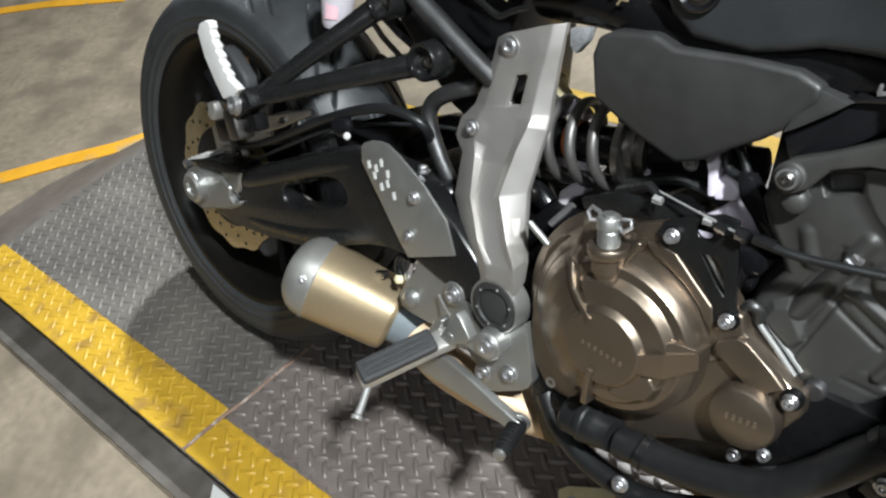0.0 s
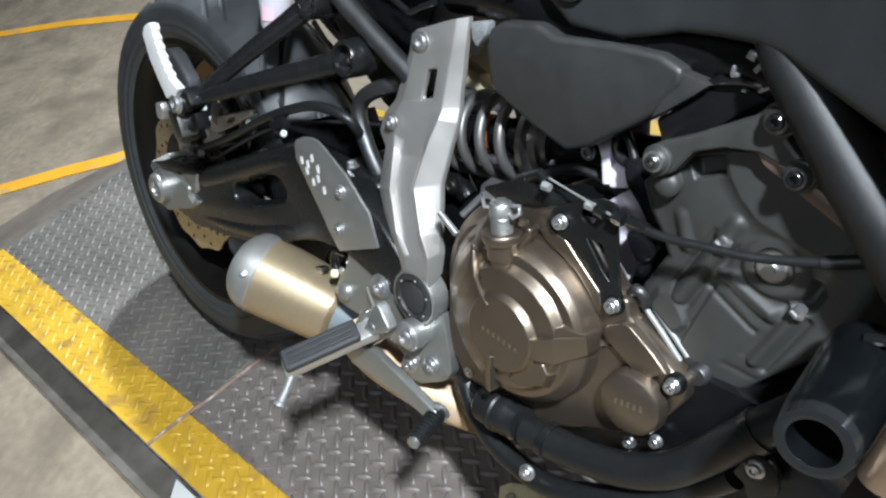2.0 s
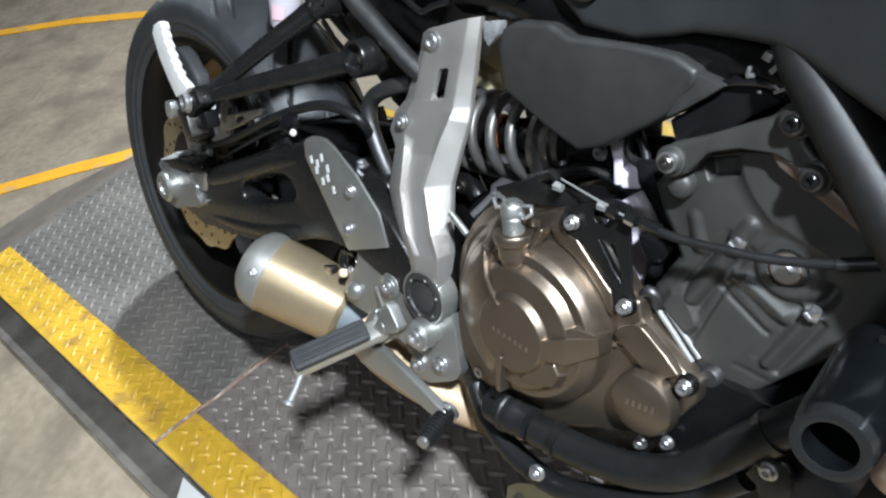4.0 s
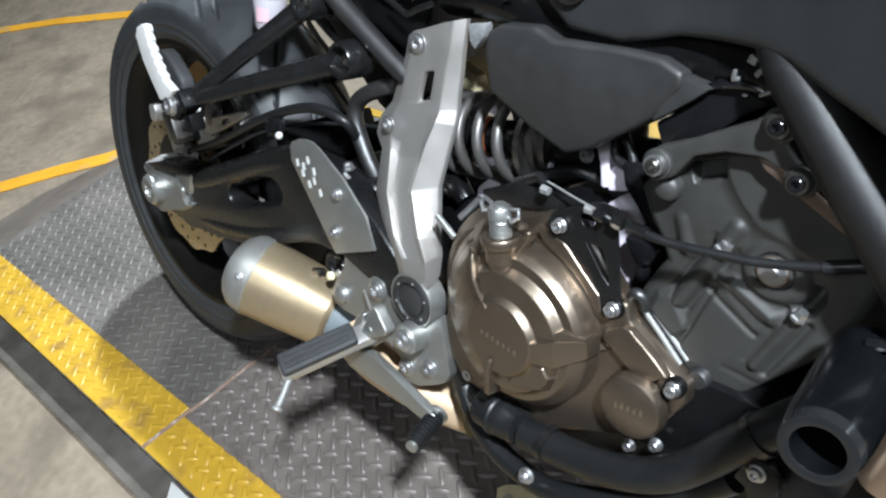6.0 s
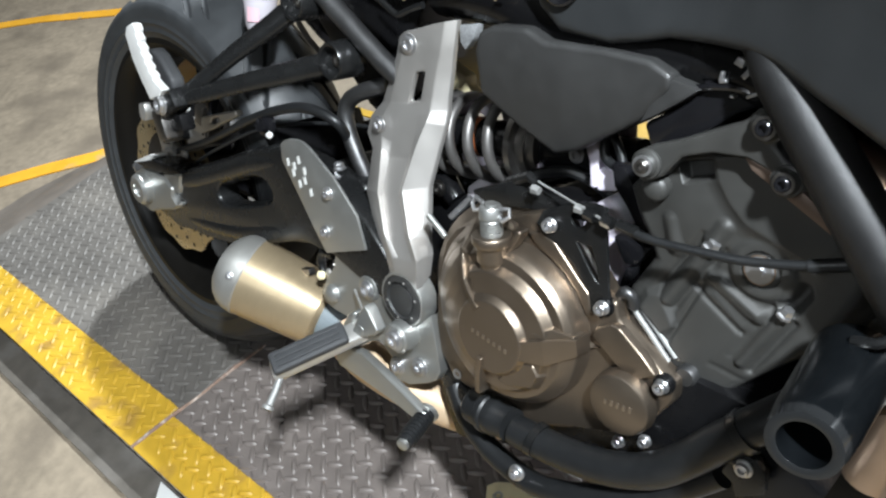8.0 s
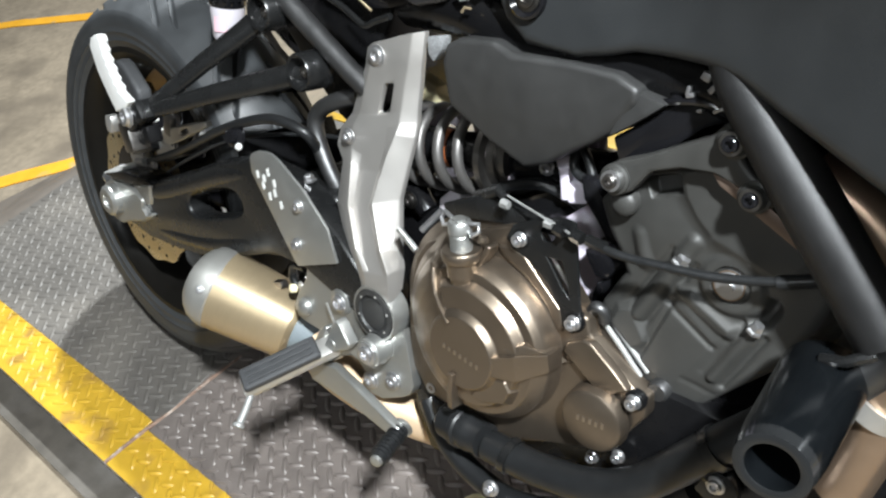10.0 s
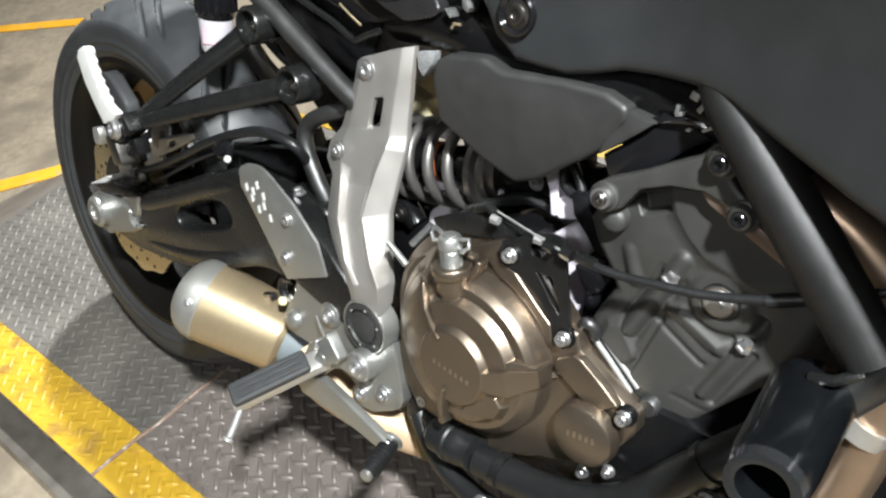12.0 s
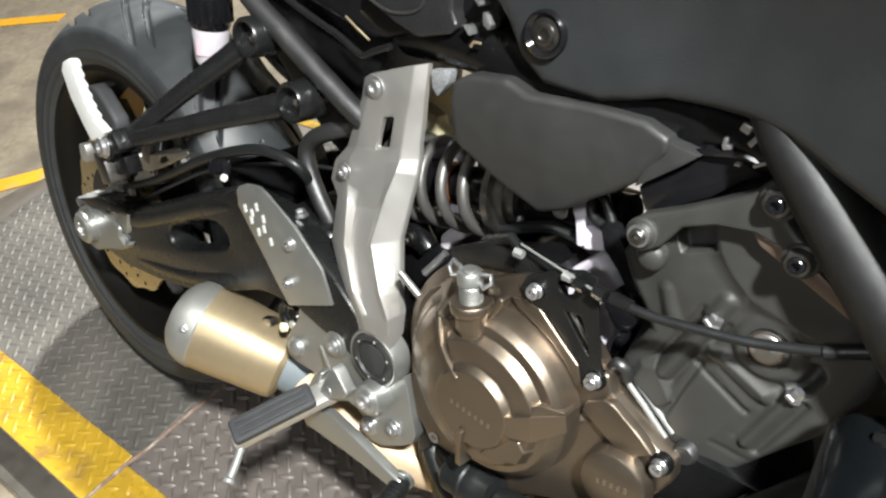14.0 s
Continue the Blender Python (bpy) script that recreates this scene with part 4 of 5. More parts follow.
part("spring_collar", lathe([(0.0, 0.021), (0.0, 0.043), (0.007, 0.043), (0.008, 0.034), (0.018, 0.034), (0.018, 0.03), (0.028, 0.03), (0.028, 0.021)], c1, along, 32), M_STEEL, shock, "stepped preload collar")
part("preload_tab", block((0.693, -0.048, 0.209), (0.014, 0.008, 0.006), 0.0015, (0, -10, 0)), M_LILAC, shock)
bolt(shock, (0.741, -0.050, 0.233), 0.0055, (0.1, -1, 0.1), 0.005)
part("warning_label", lathe([(0.062, 0.0216), (0.078, 0.0216)], c0, along, 24), material("orange_brown_label", (0.25, 0.07, 0.02), 0.5, 0, 0.1, 60), shock)

# black side panel below the tank
SIDE = [(0.653, 0.325), (0.657, 0.342), (0.671, 0.350), (0.710, 0.354), (0.732, 0.346), (0.789, 0.349), (0.832, 0.348), (0.852, 0.340), (0.852, 0.329), (0.831, 0.300), (0.814, 0.286), (0.793, 0.2725), (0.768, 0.254), (0.742, 0.243), (0.703, 0.259), (0.656, 0.285)]


panel = part("side_panel", prism(SIDE, -0.109, -0.06, 0.014, 3, lift=lambda x, z: max(0, 0.335 - z) * 0.20 + 0.9 * max(0, z - 0.325) ** 1.6), M_PLASTIC, bike, "matte black plastic side panel", sharp=50)
part("panel_end", prism([(0.844, 0.339), (0.875, 0.332), (0.861, 0.320), (0.842, 0.305), (0.829, 0.296), (0.839, 0.322)], -0.104, -0.06, 0.003), M_PLASTIC, panel)
part("mesh_piece", prism([(0.611, 0.339), (0.634, 0.343), (0.631, 0.330), (0.620, 0.316), (0.613, 0.323)], -0.082, -0.07, 0.002), material("grey_sponge", (0.17, 0.175, 0.18), 0.8, 0, 0.5, 400, 1.0, 900), panel, "grey sponge pad")

# tank side and the gloss black frame rail under it
TANK = [(0.690, 0.415), (0.703, 0.400), (0.719, 0.372), (0.741, 0.355), (0.791, 0.352), (0.822, 0.359), (0.842, 0.365), (0.875, 0.367), (0.908, 0.368), (0.933, 0.364), (0.966, 0.352), (1.03, 0.331), (1.13, 0.30), (1.13, 0.66), (0.64, 0.66)]
tank = part("tank_cover", curved_plate(TANK, -0.102, 0.17, 0.010, 4, lambda x, z: -0.125 * (z - 0.42 + math.hypot(z - 0.42, 0.03)) - 0.19 * (x - 0.87 + math.hypot(x - 0.87, 0.03))), M_TANK, bike, "satin black tank side cover")
part("bolt_cup", lathe([(-0.002, 0.0185), (0.0035, 0.0180), (0.0045, 0.0160), (0.0010, 0.0125), (0.0010, 0)], (0.743, -0.1055, 0.394), (0, -1, 0), 32), M_GLOSS, tank)
bolt(tank, (0.743, -0.1060, 0.394), 0.0085, mat=M_STEEL, h=0.0035)
part("frame_rail", tube(spline([(0.56, -0.045, 0.362), (0.65, -0.06, 0.365), (0.72, -0.066, 0.352), (0.80, -0.068, 0.350), (0.88, -0.07, 0.350), (0.95, -0.08, 0.34)], 5), 0.026, 18), M_DEEP, bike, "gloss black main frame rail")
bracket = part("rail_bracket", prism([(0.871, 0.330), (0.873, 0.341), (0.886, 0.351), (0.895, 0.366), (0.914, 0.366), (0.923, 0.345), (0.924, 0.330), (0.902, 0.318), (0.885, 0.302), (0.854, 0.283), (0.837, 0.275), (0.828, 0.294), (0.857, 0.315)], -0.093, -0.05, 0.004), M_GLOSS, bike, "gloss black frame bracket")
# bright bits modelled in place of the sparkles on crumpled gloss tape
for x, z, w, h, turn in ((0.8997, 0.3575, 0.007, 0.006, 20), (0.9065, 0.3506, 0.004, 0.009, 35), (0.8882, 0.3453, 0.003, 0.007, 5), (0.8900, 0.3420, 0.006, 0.003, -15), (0.8992, 0.3322, 0.004, 0.002, 0), (0.9134, 0.3361, 0.009, 0.0025, -30), (0.9213, 0.3449, 0.004, 0.003, -40)):
    part("small_metal_piece", block((x, -0.098, z), (w, 0.006, h), 0.0008, (0, turn, 0)), M_ZINC, bracket, "small bright piece for a sparkle of crumpled gloss tape")
part("wiring", tube(spline([(0.868, -0.094, 0.331), (0.884, -0.097, 0.336), (0.902, -0.097, 0.338), (0.918, -0.095, 0.334)], 4), 0.003, 8), M_GLOSS, bracket)
seat = part("seat_base", prism([(0.20, 0.47), (0.40, 0.385), (0.53, 0.352), (0.66, 0.372), (0.70, 0.41), (0.66, 0.60), (0.15, 0.60)], -0.075, 0.1, 0.008), M_GLOSS, bike, "gloss black tail and seat base")
# rough tail block, never in view: it keeps the rear lamp off the tyre
part("tail_unit", prism([(0.03, 0.60), (0.07, 0.54), (0.20, 0.50), (0.64, 0.56), (0.64, 0.66), (0.1, 0.68), (0.03, 0.66)], -0.10, 0.20, 0.02, 3), M_PLASTIC, seat, "matte black tail unit, out of view, added for its shadow")
part("trim_rib", tube(spline([(0.400, -0.086, 0.386), (0.427, -0.086, 0.374), (0.465, -0.086, 0.361), (0.497, -0.086, 0.351), (0.521, -0.086, 0.340), (0.531, -0.086, 0.338), (0.544, -0.086, 0.344), (0.565, -0.086, 0.352)], 4), 0.0036, 12), M_POWDER, seat)

# frame tubes at the front, engine mounts
down = part("down_tube", tube(spline([(0.900, -0.090, 0.395), (0.928, -0.108, 0.362), (0.954, -0.117, 0.338), (0.986, -0.121, 0.304), (1.006, -0.123, 0.283), (1.031, -0.124, 0.255), (1.061, -0.124, 0.221)], 4), [0.016, 0.018, 0.0195, 0.0205, 0.0205, 0.0205, 0.0205], 28), M_TUBE, bike, "satin black frame down tube")
part("frame_bar", tube([(1.026, -0.105, 0.148), (1.049, -0.105, 0.176), (1.066, -0.105, 0.204), (1.100, -0.105, 0.258)], 0.0165, 20), M_FRAME, down)
part("weld", tube([(1.03, -0.14, 0.2), (1.045, -0.143, 0.206), (1.06, -0.138, 0.216)], 0.004, 8), M_POWDER, down)
part("frame_tube", tube([(0.96, -0.06, 0.40), (1.03, -0.07, 0.31), (1.12, -0.08, 0.24)], 0.013, 14), M_POWDER, bike)
mount = part("engine_mount", prism([(0.839, 0.258), (0.835, 0.271), (0.843, 0.282), (0.871, 0.295), (0.917, 0.321), (0.926, 0.333), (0.939, 0.336), (0.945, 0.327), (0.942, 0.317), (0.943, 0.309), (0.953, 0.300), (0.961, 0.300), (0.971, 0.292), (0.970, 0.281), (0.958, 0.280), (0.943, 0.290), (0.925, 0.295), (0.900, 0.292), (0.876, 0.283), (0.863, 0.263), (0.848, 0.253)], -0.116, -0.098, 0.005, 3), M_CASE, bike, "dark grey engine mounting bracket")
for x, y, z, r in ((0.849, -0.116, 0.2705, 0.0125), (0.936, -0.1165, 0.3225, 0.0125), (0.957, -0.1165, 0.2875, 0.0118)):
    part("mount_ring", lathe([(0, 0), (0, r), (0.003, r), (0.004, r * 0.85), (0.006, r * 0.8), (0.008, r * 0.66), (0.008, 0)], (x, y, z), (0, -1, 0), 28), M_CASE, mount)
    bolt(mount, (x, y - 0.007, z), r * 0.44, mat=M_GLOSS if z > 0.28 else M_STEEL, h=0.006, flange=1.25)
    part("washer", lathe([(0.0, r * 0.5), (0.0015, r * 0.5), (0.0015, r * 0.68), (0.0, r * 0.68)], (x, y - 0.008, z), (0, -1, 0), 28, closed=True), M_STEEL if z > 0.28 else M_ZINC, mount)

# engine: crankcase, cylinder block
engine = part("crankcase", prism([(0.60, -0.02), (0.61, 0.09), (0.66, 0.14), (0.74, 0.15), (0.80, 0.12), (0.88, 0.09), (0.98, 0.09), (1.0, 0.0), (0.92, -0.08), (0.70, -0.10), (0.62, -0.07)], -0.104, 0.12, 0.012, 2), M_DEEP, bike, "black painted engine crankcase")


def outline_distance(outline, x, z):
    """Distance to an outline in x and z, negative inside."""
    best, inside = np.full(x.shape, 9.0), np.zeros(x.shape, bool)
    for (ax_, az), (bx, bz) in zip(outline, outline[1:] + outline[:1]):
        dx, dz = bx - ax_, bz - az
        t = np.clip(((x - ax_) * dx + (z - az) * dz) / (dx * dx + dz * dz), 0, 1)
        best = np.minimum(best, np.hypot(x - ax_ - t * dx, z - az - t * dz))
        cross = ((az > z) != (bz > z)) & (x < dx * (z - az) / (dz if abs(dz) > 1e-9 else 1e-9) + ax_)
        inside ^= cross
    return np.where(inside, -best, best)


def line_distance(a, b, x, z):
    dx, dz = b[0] - a[0], b[1] - a[1]
    t = np.clip(((x - a[0]) * dx + (z - a[1]) * dz) / (dx * dx + dz * dz), 0, 1)
    return np.hypot(x - a[0] - t * dx, z - a[1] - t * dz)


def blend_up(a, b, k=0.004):
    """The higher of two reliefs, with a cast fillet where they meet."""
    h = np.clip(0.5 + 0.5 * (a - b) / k, 0, 1)
    return b + (a - b) * h + k * h * (1 - h)


def cast_block():
    """The near side of the cylinder block as one casting: bosses, pads, fins and bolt channels run into each other."""
    nx, nz = 230, 260
    x, z = np.meshgrid(np.linspace(0.80, 1.03, nx), np.linspace(0.030, 0.305, nz), indexing="ij")
    side = outline_distance([(0.851, 0.199), (0.838, 0.217), (0.828, 0.237), (0.842, 0.257), (0.870, 0.285), (0.925, 0.300), (0.960, 0.284), (0.998, 0.262), (1.018, 0.222), (1.010, 0.190), (0.993, 0.152), (0.962, 0.114), (0.934, 0.078), (0.908, 0.040), (0.890, 0.042), (0.888, 0.064), (0.874, 0.088), (0.838, 0.127), (0.843, 0.145), (0.861, 0.181)], x, z)
    high = np.zeros(x.shape)

    def pad(outline, h, slope=1.3):
        return h - np.clip(outline_distance(outline, x, z), 0, None) * slope

    def bar(a, b, r, h):
        return h - r + r * (1 - np.clip(line_distance(a, b, x, z) / r, 0, 3) ** 2)

    def groove(a, b, w, d):
        return d * np.exp(-(line_distance(a, b, x, z) / w) ** 2)

    # convex water jacket below the mount, with the ridge that bounds it
    high = blend_up(0.0075 - (np.hypot(x - 0.893, (z - 0.236) * 0.9) / 0.040) ** 2 * 0.0075, high, 0.004)
    high = blend_up(pad([(0.897, 0.284), (0.903, 0.267), (0.914, 0.253), (0.930, 0.240), (0.985, 0.225), (1.000, 0.250), (0.960, 0.282), (0.925, 0.297)], 0.0110, 0.8), high, 0.006)
    high = high - 0.014 * np.clip(1 - np.clip(outline_distance([(0.868, 0.270), (0.893, 0.279), (0.895, 0.268), (0.874, 0.258)], x, z), 0, None) / 0.003, 0, 1)
    # the two bolt channels with their round bosses
    for a, b in (((0.907, 0.214), (0.876, 0.150)), ((0.971, 0.173), (0.948, 0.119))):
        high = high - groove((a[0] - 0.0095, a[1] + 0.004), (b[0] - 0.0095, b[1] + 0.004), 0.0034, 0.004) - groove((a[0] + 0.0095, a[1] - 0.004), (b[0] + 0.0095, b[1] - 0.004), 0.0034, 0.004)
        high = blend_up(bar(a, b, 0.0070 if a[0] < 0.95 else 0.0052, 0.0095 if a[0] < 0.95 else 0.0055), high, 0.003)
    high = blend_up(bar((0.913, 0.231), (0.906, 0.216), 0.0100, 0.0115), high, 0.003)
    high = high - 0.012 * np.clip(1.6 - line_distance((0.979, 0.197), (0.974, 0.184), x, z) / 0.0065, 0, 1)
    # flat panel with a bright upper fin, and the slanted facets beside it
    high = blend_up(pad([(0.905, 0.164), (0.916, 0.171), (0.942, 0.152), (0.930, 0.122), (0.914, 0.092), (0.886, 0.108)], 0.0030, 0.4), high, 0.004)
    fin = pad([(0.910, 0.182), (0.918, 0.184), (0.953, 0.167), (0.953, 0.162), (0.945, 0.162)], 0.0070, 0.9)
    high = blend_up(fin - np.clip((0.184 - 0.48 * (x - 0.915)) - z, 0, 1) * 0.45, high, 0.003)
    high = blend_up(pad([(0.860, 0.147), (0.869, 0.151), (0.886, 0.126), (0.877, 0.118), (0.854, 0.133)], 0.0065, 1.0), high, 0.0015)
    high = high - groove((0.904, 0.173), (0.881, 0.102), 0.0026, 0.0030) - groove((0.897, 0.172), (0.943, 0.146), 0.0028, 0.0032)
    high = high - groove((0.925, 0.106), (0.952, 0.103), 0.0028, 0.0012) - groove((0.908, 0.072), (0.935, 0.078), 0.0028, 0.0010)
    high = blend_up(bar((0.868, 0.222), (0.876, 0.200), 0.0110, 0.0075), high, 0.004)
    ring = np.hypot(x - 0.948, z - 0.206)
    high = blend_up(0.0065 - np.clip((ring - 0.020) / 0.006, 0, 9) ** 2 * 0.004, high, 0.003)
    high = np.where(ring < 0.0155, np.minimum(high, 0.0025), high)
    high = np.where(high > 0, high * 0.68, high * 0.85)   # a soft, shallow casting
    e = np.clip(side + 0.005, 0, None)
    sink = np.where(e < 0.009, 0.009 - np.sqrt(np.clip(0.009 ** 2 - e ** 2, 0, None)), 0.009 + (e - 0.009) * 5)
    y = -0.094 - high + np.minimum(sink, 0.09)
    bm = bmesh.new()
    grid = [[bm.verts.new((x[i, j], y[i, j], z[i, j])) for j in range(nz)] for i in range(nx)]
    for i in range(nx - 1):
        for j in range(nz - 1):
            bm.faces.new((grid[i][j], grid[i + 1][j], grid[i + 1][j + 1], grid[i][j + 1]))
    return thicken(bm, 0.1)


cyl = part("cylinder_block", cast_block(), M_CASE, bike, "dark grey cast cylinder block", sharp=60)
for a, b in (((0.904, -0.0990, 0.207), (0.872, -0.097, 0.143)), ((0.9700, -0.0965, 0.172), (0.948, -0.094, 0.119))):
    bolt(cyl, Vector(a) + Vector((0.002, -0.001, 0.003)), 0.0058 if a[0] < 0.95 else 0.0048, (Vector(a) - Vector(b)), 0.009, flange=1.35, socket=False, hexa=True)
part("plug", lathe([(-0.003, 0), (-0.003, 0.0118), (0.001, 0.0118), (0.002, 0.0105), (0.002, 0.005), (0.006, 0.0045), (0.006, 0)], (0.947, -0.098, 0.206), (0, -1, 0), 28), M_ZINC, cyl, "round steel plug with a central screw")
part("copper_washer", lathe([(0.0, 0.0116), (0.0012, 0.0116), (0.0012, 0.0125), (0.0, 0.0125)], (0.947, -0.098, 0.206), (0, -1, 0), 28, closed=True), M_COPPER, cyl, "copper sealing ring")
part("head_edge", prism([(0.920, 0.296), (0.929, 0.294), (0.943, 0.290), (0.967, 0.281), (0.992, 0.267), (0.997, 0.255), (0.992, 0.256), (0.952, 0.275), (0.929, 0.286)], -0.112, -0.095, 0.002, 2), M_EDGE, cyl, "machined head edge")
part("head_edge", prism([(0.958, 0.278), (0.967, 0.279), (0.988, 0.263), (0.986, 0.259), (0.964, 0.274)], -0.105, -0.09, 0.002, 2), M_EDGE, cyl)
part("water_joint", lathe([(-0.02, 0), (-0.02, 0.0120), (0.008, 0.0115), (0.011, 0.0100), (0.0130, 0.0065), (0.014, 0)], (0.852, -0.096, 0.247), (0.1, -1, 0.0), 28), M_CASE, cyl)

# clutch cover in bronze
COVER_BOLTS = ((0.768, 0.1915), (0.8315, 0.1325), (0.8985, 0.0830))
clutch = part("clutch_cover", prism([(0.681, 0.162), (0.649, 0.145), (0.637, 0.126), (0.630, 0.094), (0.628, 0.058), (0.629, 0.023), (0.636, -0.011), (0.654, -0.032), (0.680, -0.040), (0.705, -0.043), (0.740, -0.040), (0.772, -0.034), (0.815, -0.013), (0.851, 0.002), (0.873, 0.011), (0.887, 0.031), (0.900, 0.052), (0.910, 0.070), (0.908, 0.088), (0.895, 0.092), (0.847, 0.124), (0.842, 0.140), (0.826, 0.142), (0.800, 0.158), (0.783, 0.190), (0.768, 0.204), (0.750, 0.198), (0.718, 0.182)], -0.119, -0.096, 0.004, 3), M_BRONZE, bike, "satin bronze cast clutch cover")
CC = Vector((0.738, -0.118, 0.076))


def cover_dome():
    """The domed middle of the cover in one casting: terraces on the engine's front side, a smooth flank behind, three ribs."""
    n, m = 540, 120
    r, a = np.meshgrid(np.linspace(0.0, 0.122, m), np.linspace(0, 360, n, endpoint=False), indexing="ij")
    x, z = CC.x + r * np.cos(np.radians(a)), CC.z + r * np.sin(np.radians(a))

    def ring(*steps):
        return np.interp(r, [s[0] for s in steps], [s[1] for s in steps])

    flank = ring((0, 0.047), (0.037, 0.047), (0.0385, 0.0462), (0.0405, 0.0430), (0.055, 0.0375), (0.070, 0.0305), (0.084, 0.0215), (0.094, 0.0130), (0.103, 0.004), (0.109, -0.004), (0.122, -0.012))
    upper = ring((0, 0.047), (0.0372, 0.047), (0.0382, 0.0464), (0.0420, 0.0412), (0.0430, 0.0405), (0.0635, 0.0398), (0.0645, 0.0392), (0.0690, 0.0312), (0.0700, 0.0303), (0.0785, 0.0298),
                 (0.0795, 0.0293), (0.0838, 0.0222), (0.0846, 0.0200), (0.0858, 0.0030), (0.0868, 0.0), (0.0885, -0.0005), (0.0895, -0.006), (0.122, -0.012))
    lower = ring((0, 0.047), (0.0372, 0.047), (0.0382, 0.0462), (0.0420, 0.0402), (0.0430, 0.0395), (0.0580, 0.0385), (0.0590, 0.0378), (0.0630, 0.0312), (0.0640, 0.0305), (0.0705, 0.0298),
                 (0.0716, 0.0290), (0.0810, 0.0185), (0.0822, 0.0165), (0.0840, 0.0030), (0.0855, 0.0), (0.0880, -0.0005), (0.0890, -0.006), (0.122, -0.012))

    def sector(lo, hi, soft=4.0):
        mid, half = (lo + hi) / 2, (hi - lo) / 2
        off = np.abs((a - mid + 180) % 360 - 180)
        return np.clip((half - off) / soft + 0.5, 0, 1)

    up, low = sector(8, 124), sector(248, 368)
    high = flank * (1 - np.maximum(up, low)) + upper * up + lower * np.clip(low - up, 0, 1)

    def facet(outline, h, slope=1.8):
        return h - np.clip(outline_distance(outline, x, z), 0, None) * slope

    high = blend_up(facet([(0.770, 0.060), (0.788, 0.0635), (0.794, 0.055), (0.788, 0.040), (0.765, 0.030), (0.750, 0.030)], 0.0405, 2.0), high, 0.001)
    high = blend_up(facet([(0.684, 0.144), (0.693, 0.120), (0.704, 0.131), (0.700, 0.142)], 0.0285, 1.5), high, 0.002)
    high = high - 0.0012 * np.exp(-((r - 0.0945) / 0.0016) ** 2) * sector(130, 240, 8)
    y = CC.y - high
    me = bpy.data.meshes.new("cover_dome")
    i, j = np.meshgrid(np.arange(m - 1), np.arange(n), indexing="ij")
    k = (j + 1) % n
    me.from_pydata(np.stack([x, y, z], -1).reshape(-1, 3).tolist(), [], np.stack([i * n + j, i * n + k, (i + 1) * n + k, (i + 1) * n + j], -1).reshape(-1, 4).tolist())
    bm = bmesh.new()
    bm.from_mesh(me)
    bpy.data.meshes.remove(me)
    bmesh.ops.remove_doubles(bm, verts=bm.verts, dist=1e-6)
    return bm


part("cover_dome", cover_dome(), M_BRONZE, clutch, sharp=24)


def cut_boss(faces, base, draft=0.0022, bevel=0.0007):
    """A cast boss: flat top faces over sides that widen a little down to base."""
    bm = bmesh.new()
    seen = {}
    tops = [bm.faces.new([seen.setdefault(p, bm.verts.new(p)) if p not in seen else seen[p] for p in face]) for face in faces]
    for v in [v for v in bm.verts if not v.link_faces]:
        bm.verts.remove(v)
    rim = [e for e in bm.edges if len(e.link_faces) == 1]
    mid = sum((v.co for v in bm.verts), Vector()) / len(bm.verts)
    low = {}
    for e in rim:
        for v in e.verts:
            if v not in low:
                out = Vector((v.co.x - mid.x, 0, v.co.z - mid.z)).normalized() * draft
                low[v] = bm.verts.new((v.co.x + out.x, base, v.co.z + out.z))
    for e in rim:
        a, b = e.verts
        bm.faces.new((a, b, low[b], low[a]))
    bmesh.ops.recalc_face_normals(bm, faces=bm.faces)
    edges = [e for e in bm.edges if len(e.link_faces) == 2 and e.calc_face_angle(0) > radians(12)]
    bmesh.ops.bevel(bm, geom=edges, offset=bevel, segments=2, profile=0.6, affect="EDGES", clamp_overlap=True)
    return bm


def cast_rib(points, top, foot, base):
    """A rib of trapezoid section along points on its crest."""
    bm = bmesh.new()
    pts = [Vector(p) for p in points]
    rows = []
    for i, p in enumerate(pts):
        way = pts[min(i + 1, len(pts) - 1)] - pts[max(i - 1, 0)]
        side = Vector((-way.z, 0, way.x)).normalized()
        rows.append([bm.verts.new(p + side * top / 2), bm.verts.new(p - side * top / 2), bm.verts.new((p.x - side.x * foot / 2, base, p.z - side.z * foot / 2)), bm.verts.new((p.x + side.x * foot / 2, base, p.z + side.z * foot / 2))])
    for a, b in zip(rows, rows[1:]):
        for k in range(4):
            bm.faces.new((a[k], a[(k + 1) % 4], b[(k + 1) % 4], b[k]))
    bm.faces.new(rows[0][::-1])
    bm.faces.new(rows[-1])
    bmesh.ops.recalc_face_normals(bm, faces=bm.faces)
    return round_edges(bm, 0.0011, 3)


TL, TM, TR = (0.768, -0.1650, 0.0845), (0.7965, -0.1605, 0.0977), (0.8215, -0.1440, 0.1032)
BR, BM, BL = (0.8242, -0.1420, 0.0854), (0.8000, -0.1575, 0.0701), (0.772, -0.1650, 0.0670)
part("cover_boss", cut_boss([(TL, TM, BM, BL), (TM, TR, BR, BM)], -0.125), M_BRONZE, clutch, sharp=14)
part("cover_boss", cut_boss([((0.7835, -0.1590, 0.0985), (0.8014, -0.1555, 0.1095), (0.7975, -0.1580, 0.0965)), ((0.8014, -0.1555, 0.1095), (0.8205, -0.1430, 0.1040), (0.7975, -0.1580, 0.0965))], -0.130, 0.001, 0.0005), M_BRONZE, clutch, sharp=14)
